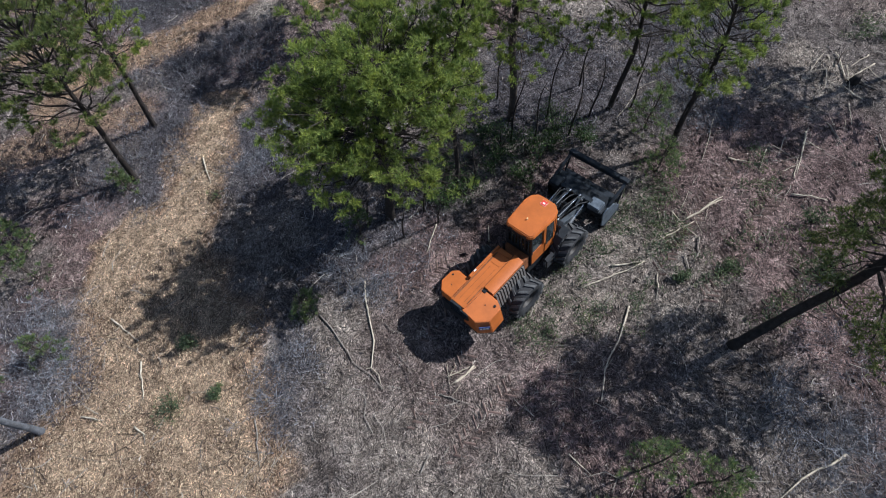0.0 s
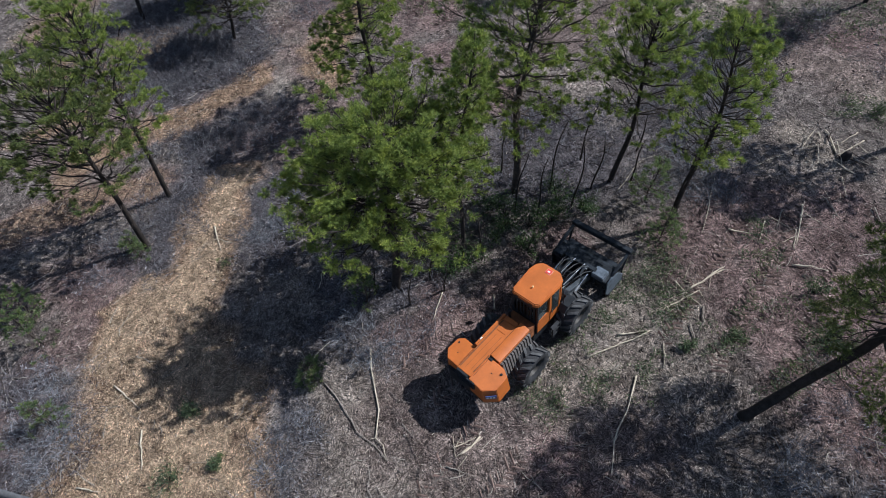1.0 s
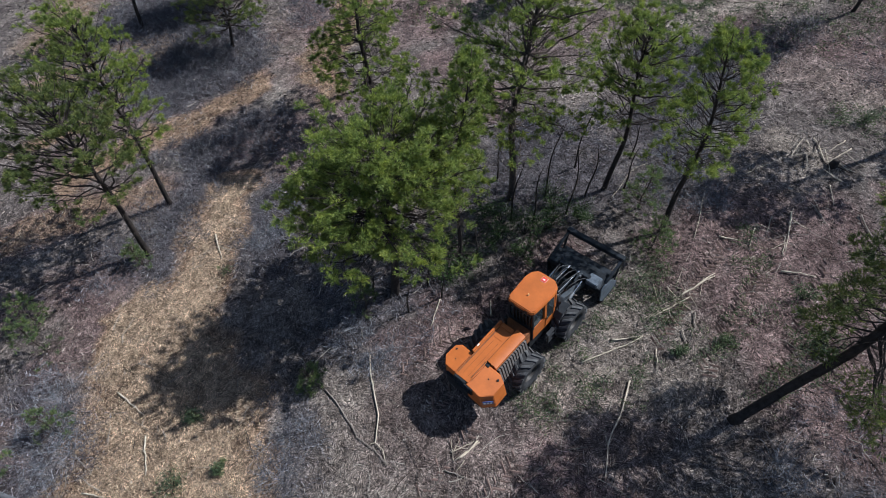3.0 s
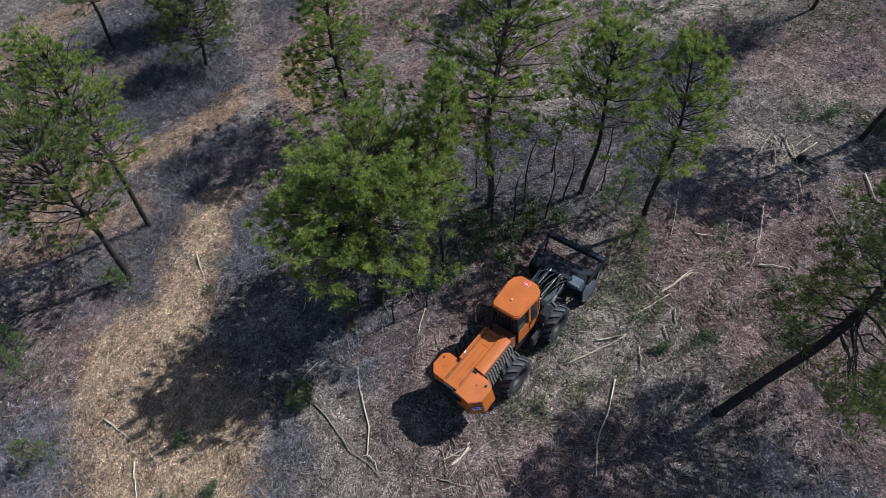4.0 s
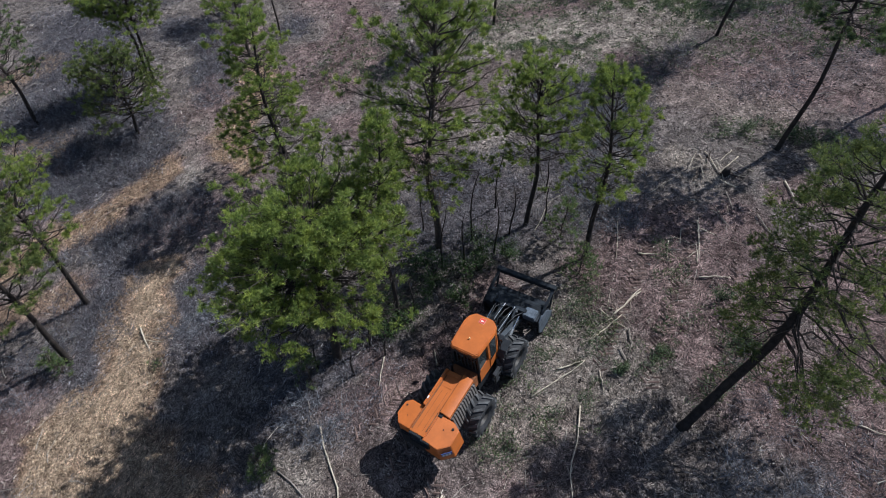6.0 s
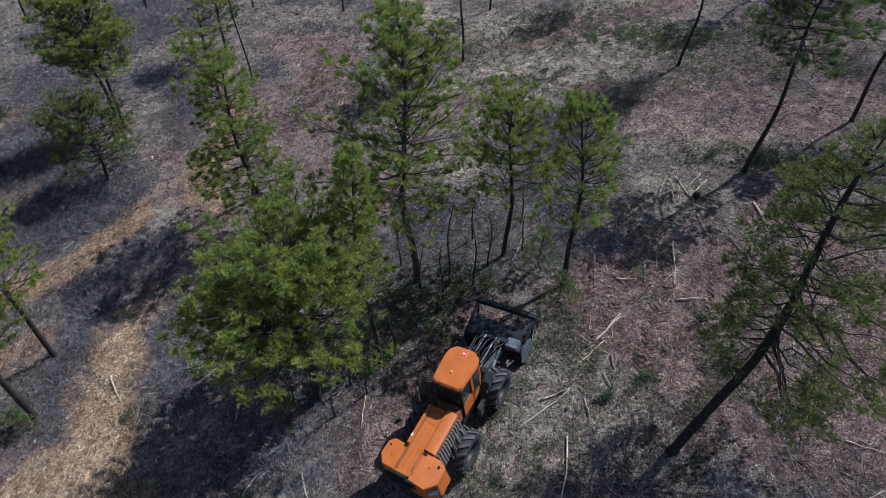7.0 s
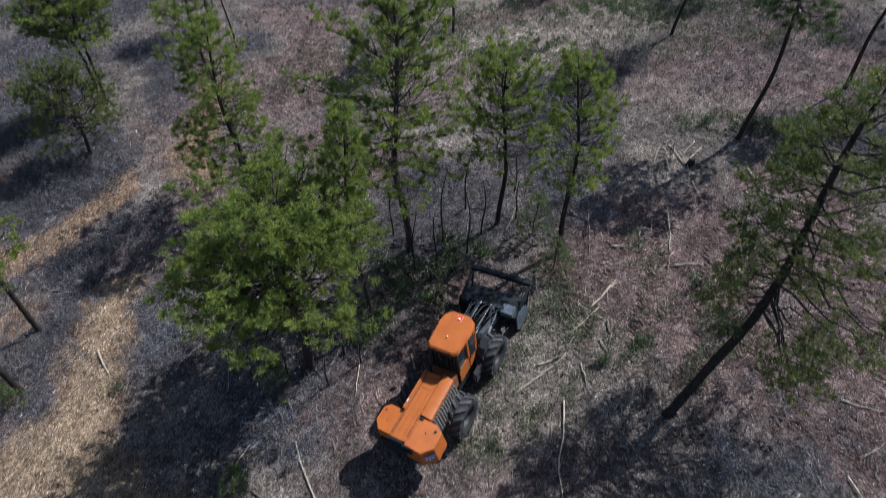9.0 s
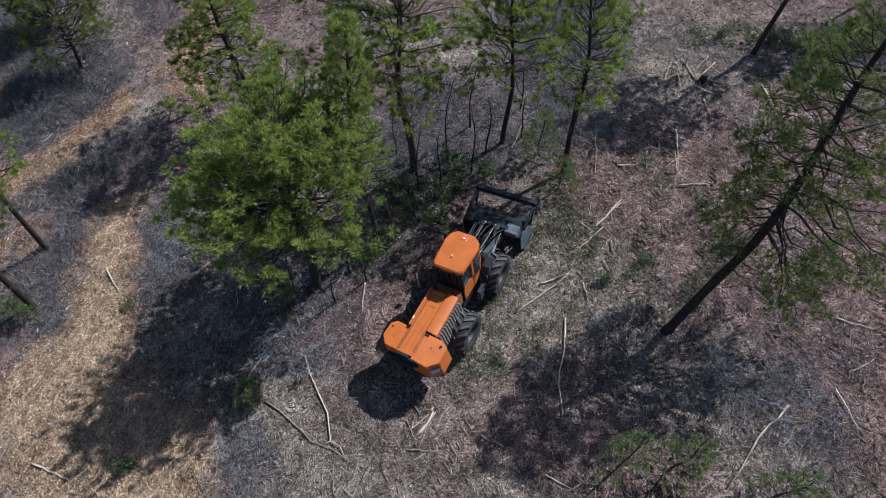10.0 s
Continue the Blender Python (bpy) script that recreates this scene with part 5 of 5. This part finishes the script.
    pipe("exhaust_pipe", [swing @ Vector(q) for q in ((-1.12, 0.40, 1.9), (-1.12, 0.40, 2.36), (-1.16, 0.40, 2.46))], 0.05, M_BLACK, root)
    for sy in (-1, 1):
        wheel(root, swing @ pose(-1.72, sy * 0.97, TYRE_R - 0.03, 0, 9, 0), sy)
    # joint and deck between hood and cab
    part("joint", rod((-0.95, 0, 0.7), (-0.95, 0, 1.35), 0.17, 16), M_BLACK, root, "", True)
    part("deck", block(-1.16, -0.80, -0.50, 0.50, 1.22, 1.92, 0.02), M_DECK, root, "orange deck behind the cab, coloured dark for its shade")
    # front half
    part("front_chassis", block(-0.9, 1.9, -0.48, 0.48, 0.6, 1.2, 0.04), M_BLACK, root)
    for sy in (-1, 1):
        wheel(root, pose(1.08, sy * 0.95, TYRE_R - 0.03, 0, 4 if sy > 0 else 13, 0), sy)
        part("front_fender", side_plate([(0.42, 1.50), (0.62, 1.74), (1.1, 1.80), (1.1, 1.75), (0.66, 1.69), (0.46, 1.46)], sy * 0.62, sy * 0.94, 0.01), M_BLACK, root)
    cab = part("cab", outline([(-0.74, -0.55), (0.62, -0.60), (0.78, -0.40), (0.78, 0.40), (0.62, 0.60), (-0.74, 0.55)], 1.2, 2.0, 0.03), M_ORANGE, root, "orange cab", True)
    roofpts = [(-0.84, -0.50), (-0.72, -0.62), (0.42, -0.70), (0.72, -0.60), (0.91, -0.36), (0.91, 0.36), (0.72, 0.58), (0.42, 0.66), (-0.72, 0.60), (-0.84, 0.48)]
    part("roof", outline(roofpts, 3.02, 3.17, 0.028, 0.05), M_ORANGE, cab, "orange cab roof with cut corners", True)
    part("roof_rib", block(-0.70, 0.60, -0.56, -0.53, 3.165, 3.182, 0.006), M_ORANGE, cab)
    part("roof_rib", block(-0.70, 0.60, 0.51, 0.54, 3.165, 3.182, 0.006), M_ORANGE, cab)
    part("sign", block(0.54, 0.76, -0.14, 0.08, 3.172, 3.178, 0), M_WHITE, cab, "small red and white warning sign")
    part("sign_mark", block(0.547, 0.753, -0.133, 0.073, 3.180, 3.184, 0), M_RED, cab)
    bm = side_plate([(0.61, 3.186), (0.63, 3.186), (0.67, 3.188), (0.65, 3.188)], -0.08, 0.02, 0)
    part("sign_mark", bm, M_WHITE, cab)
    part("beacon", rod((-0.26, 0.02, 3.16), (-0.24, 0.02, 3.25), 0.026, 12), M_AMBER, cab, "pale beacon")
    for sy in (-1, 1):
        part("work_light", block(-0.84, -0.76, sy * 0.30 - 0.09, sy * 0.30 + 0.09, 3.0, 3.09, 0.015), M_BLACK, cab)
        part("work_light", block(0.76, 0.84, sy * 0.30 - 0.09, sy * 0.30 + 0.09, 3.0, 3.09, 0.015), M_BLACK, cab)
    # rear posts are black to paint in the shade under the roof overhang
    for px0, py0 in ((-0.72, -0.54), (-0.72, 0.54), (0.60, -0.58), (0.60, 0.58), (-0.05, -0.575), (-0.05, 0.575)):
        part("post", block(px0 - 0.04, px0 + 0.04, py0 - 0.035, py0 + 0.035, 1.95, 3.04, 0.01), M_BLACK if px0 < -0.5 else M_ORANGE, cab)
    for sy in (-1, 1):
        part("side_window", block(-0.66, -0.11, sy * 0.545, sy * 0.555, 2.02, 3.0, 0), M_GLASS, cab, "tinted glass")
        part("door", block(0.0, 0.55, sy * 0.585, sy * 0.60, 1.30, 2.98, 0.005), M_ORANGE, cab, "orange door frame")
        part("door_window", block(0.06, 0.49, sy * 0.603, sy * 0.609, 1.75, 2.90, 0), M_GLASS, cab, "tinted glass")
        part("handle", rod((0.08, sy * 0.63, 1.75), (0.08, sy * 0.63, 1.95), 0.012, 8), M_STEEL, cab)
    part("rear_window", block(-0.745, -0.735, -0.48, 0.48, 2.02, 2.98, 0), M_GLASS, cab, "tinted glass")
    part("windscreen", block(0.745, 0.755, -0.42, 0.42, 1.6, 2.98, 0), M_GLASS, cab, "tinted glass")
    part("seat", block(-0.45, 0.05, -0.25, 0.25, 1.9, 2.05, 0.05), M_BLACK, cab, "dark seat", True)
    part("seat_back", block(-0.5, -0.36, -0.25, 0.25, 2.0, 2.65, 0.05), M_BLACK, cab, "dark seat", True)
    # black panel added to darken the cab's back, which faces away from the sun
    part("rear_shade_panel", block(-0.775, -0.742, -0.56, 0.56, 1.2, 2.06, 0.01), M_BLACK, cab, "black panel for the shade on the back of the cab")
    part("rear_guard", block(-0.83, -0.78, -0.5, 0.5, 2.90, 3.0, 0.01), M_BLACK, cab)
    for i in range(7):
        part("guard_bar", rod((-0.80, -0.45 + i * 0.15, 2.04), (-0.80, -0.45 + i * 0.15, 2.92), 0.018, 8), M_BLACK, cab)
    # right-hand steps
    lad = part("ladder", block(-0.30, -0.26, -0.95, -0.90, 0.7, 1.3, 0.005), M_BLACK, root, "black boarding steps")
    part("rail", block(0.16, 0.20, -0.95, -0.90, 0.7, 1.3, 0.005), M_BLACK, lad)
    for z in (0.75, 1.0, 1.25):
        part("tread_plate", block(-0.26, 0.16, -0.95, -0.80, z, z + 0.025, 0.005), M_BLACK, lad)
    pipe("handrail", [(0.62, -0.70, 1.4), (0.66, -0.72, 2.0), (0.62, -0.68, 2.7)], 0.015, M_BLACK, root)
    pipe("mirror_arm", [(0.7, 0.6, 2.6), (0.82, 0.92, 2.62)], 0.014, M_BLACK, root)
    part("mirror", block(0.80, 0.84, 0.84, 1.0, 2.38, 2.72, 0.015), M_BLACK, root)
    # lift arms, cylinders and hoses
    for sy in (-1, 1):
        arm = part("lift_arm", side_plate([(1.05, 1.62), (1.25, 1.72), (2.35, 1.28), (2.95, 0.86), (2.86, 0.68), (2.25, 1.08), (1.08, 1.48)], sy * 0.37, sy * 0.56, 0.02), M_ARM, root, "scuffed steel lift arm")
        part("pin", rod((1.17, sy * 0.36, 1.6), (1.17, sy * 0.56, 1.6), 0.05, 12), M_STEEL, arm)
        part("pin", rod((2.85, sy * 0.36, 0.8), (2.85, sy * 0.56, 0.8), 0.05, 12), M_STEEL, arm)
        cy = part("lift_cylinder", rod((1.0, sy * 0.62, 1.2), (1.85, sy * 0.60, 1.42), 0.075, 14), M_STEEL, root, "grey hydraulic cylinder", True)
        part("piston_rod", rod((1.85, sy * 0.60, 1.42), (2.45, sy * 0.58, 1.52), 0.035, 12), M_CHROME, cy, "chrome rod", True)
        tc = part("tilt_cylinder", rod((1.3, sy * 0.22, 1.72), (2.15, sy * 0.22, 1.62), 0.065, 14), M_HEAD, root, "", True)
        part("piston_rod", rod((2.15, sy * 0.22, 1.62), (2.8, sy * 0.22, 1.52), 0.03, 12), M_CHROME, tc, "chrome rod", True)
    part("cross_tube", rod((2.3, -0.5, 1.16), (2.3, 0.5, 1.16), 0.08, 14), M_HEAD, root, "", True)
    for i, sy in enumerate((-0.12, -0.02, 0.08, 0.16)):
        pipe("hose", [(1.3, sy, 1.5), (1.7, sy * 1.6, 1.95 + 0.05 * i), (2.3, sy * 2.4, 1.85), (2.75, sy * 2.0, 1.5), (3.0, sy * 1.5, 1.25)], 0.022, M_HOSE, root)
    for sy in (-1, 1):
        neck = part("goose_neck", side_plate([(2.20, 1.16), (2.28, 1.50), (2.62, 1.62), (2.95, 1.36), (2.88, 1.28), (2.60, 1.46), (2.40, 1.38), (2.34, 1.14)], sy * 0.30, sy * 0.38, 0.012), M_ARM, root, "bent steel link")
        part("pin", rod((2.60, sy * 0.24, 1.54), (2.60, sy * 0.44, 1.54), 0.045, 12), M_STEEL, neck)
        part("side_bracket", block(1.15, 1.55, sy * 0.56, sy * 0.74, 1.22, 1.42, 0.02), M_ARM, root, "scuffed steel bracket")
    part("valve_block", block(1.35, 1.62, -0.20, 0.20, 1.22, 1.44, 0.02), M_STEEL, root, "grey valve block")
    for i, sy in enumerate((-0.26, 0.28)):
        pipe("hose", [(1.5, sy, 1.42), (1.85, sy * 1.5, 1.72), (2.35, sy * 1.9, 1.66 + 0.04 * i), (2.75, sy * 2.2, 1.38), (2.95, sy * 2.4, 1.22)], 0.020, M_HOSE, root)
    # cutting head
    W = 1.27
    n = 9
    prof = [(3.45 + 0.52 * math.cos(math.pi * (0.36 + 0.72 * i / (n - 1))), 0.62 + 0.52 * math.sin(math.pi * (0.36 + 0.72 * i / (n - 1)))) for i in range(n)]
    inner = [(3.45 + (x - 3.45) * 0.92, 0.62 + (z - 0.62) * 0.92) for x, z in prof[::-1]]
    bm = bmesh.new()
    ring = prof + inner
    loft(bm, [(x, -W, z) for x, z in ring], [(x, W, z) for x, z in ring])
    hd = part("mulching_head", bm, M_HEAD, root, "dark worn steel cutting head")
    part("top_plate", block(2.72, 3.42, -W * 0.98, W * 0.98, 1.10, 1.18, 0.02), M_HEAD, hd)
    part("mount_frame", block(2.78, 2.98, -0.72, 0.72, 0.62, 1.42, 0.02), M_HEAD, hd)
    part("motor_cover", block(2.66, 3.14, -1.14, -0.62, 1.14, 1.40, 0.03), M_BLUESTEEL, hd, "grey motor cover")
    part("motor_cover", block(2.72, 3.2, 0.78, 1.2, 1.16, 1.34, 0.03), M_HEAD, hd)
    for sy in (-1, 1):
        part("side_plate", side_plate([(2.80, 0.35), (2.78, 1.08), (3.05, 1.22), (3.55, 1.00), (4.05, 0.40), (3.85, 0.10), (3.0, 0.10)], sy * W, sy * (W + 0.05), 0.01), M_BLUESTEEL if sy < 0 else M_HEAD, hd, "worn steel side plate")
        part("skid", block(3.0, 4.1, sy * (W + 0.01) - 0.06, sy * (W + 0.01) + 0.06, 0.02, 0.12, 0.02), M_HEAD, hd)
        part("push_arm", side_plate([(3.12, 1.18), (3.25, 1.28), (4.32, 1.60), (4.36, 1.50), (3.35, 1.12)], sy * W - 0.05, sy * W + 0.05, 0.01), M_HEAD, hd, "dark push-bar arm")
        part("brace", rod((3.95, sy * W, 0.75), (4.28, sy * W, 1.52), 0.04, 10), M_HEAD, hd)
    part("push_bar", block(4.22, 4.46, -W - 0.10, W + 0.10, 1.46, 1.66, 0.03), M_HEAD, hd, "heavy dark push bar")
    part("rotor", rod((3.72, -W + 0.03, 0.42), (3.72, W - 0.03, 0.42), 0.27, 20), M_STEEL, hd, "toothed cutting drum", True)
    for i in range(26):
        a = i * 2.4
        y = -W + 0.1 + i * (2 * W - 0.2) / 25
        c, s = math.cos(a), math.sin(a)
        bm = bmesh.new()
        bmesh.ops.create_cube(bm, size=1, matrix=Matrix.Translation((3.72 + 0.31 * c, y, 0.42 + 0.31 * s)) @ Matrix.Rotation(-a, 4, "Y") @ Matrix.Diagonal((0.12, 0.07, 0.08, 1)))
        part("tooth", bm, M_STEEL, hd)
    for i in range(6):
        x = -W + 0.2 + i * (2 * W - 0.4) / 5
        part("chain_tab", block(4.06, 4.09, x - 0.18, x + 0.18, 0.25, 0.72, 0.004), M_HEAD, hd)
    part("deflector", block(3.86, 4.10, -W, W, 0.70, 0.78, 0.012), M_HEAD, hd)


forestry_mulcher()
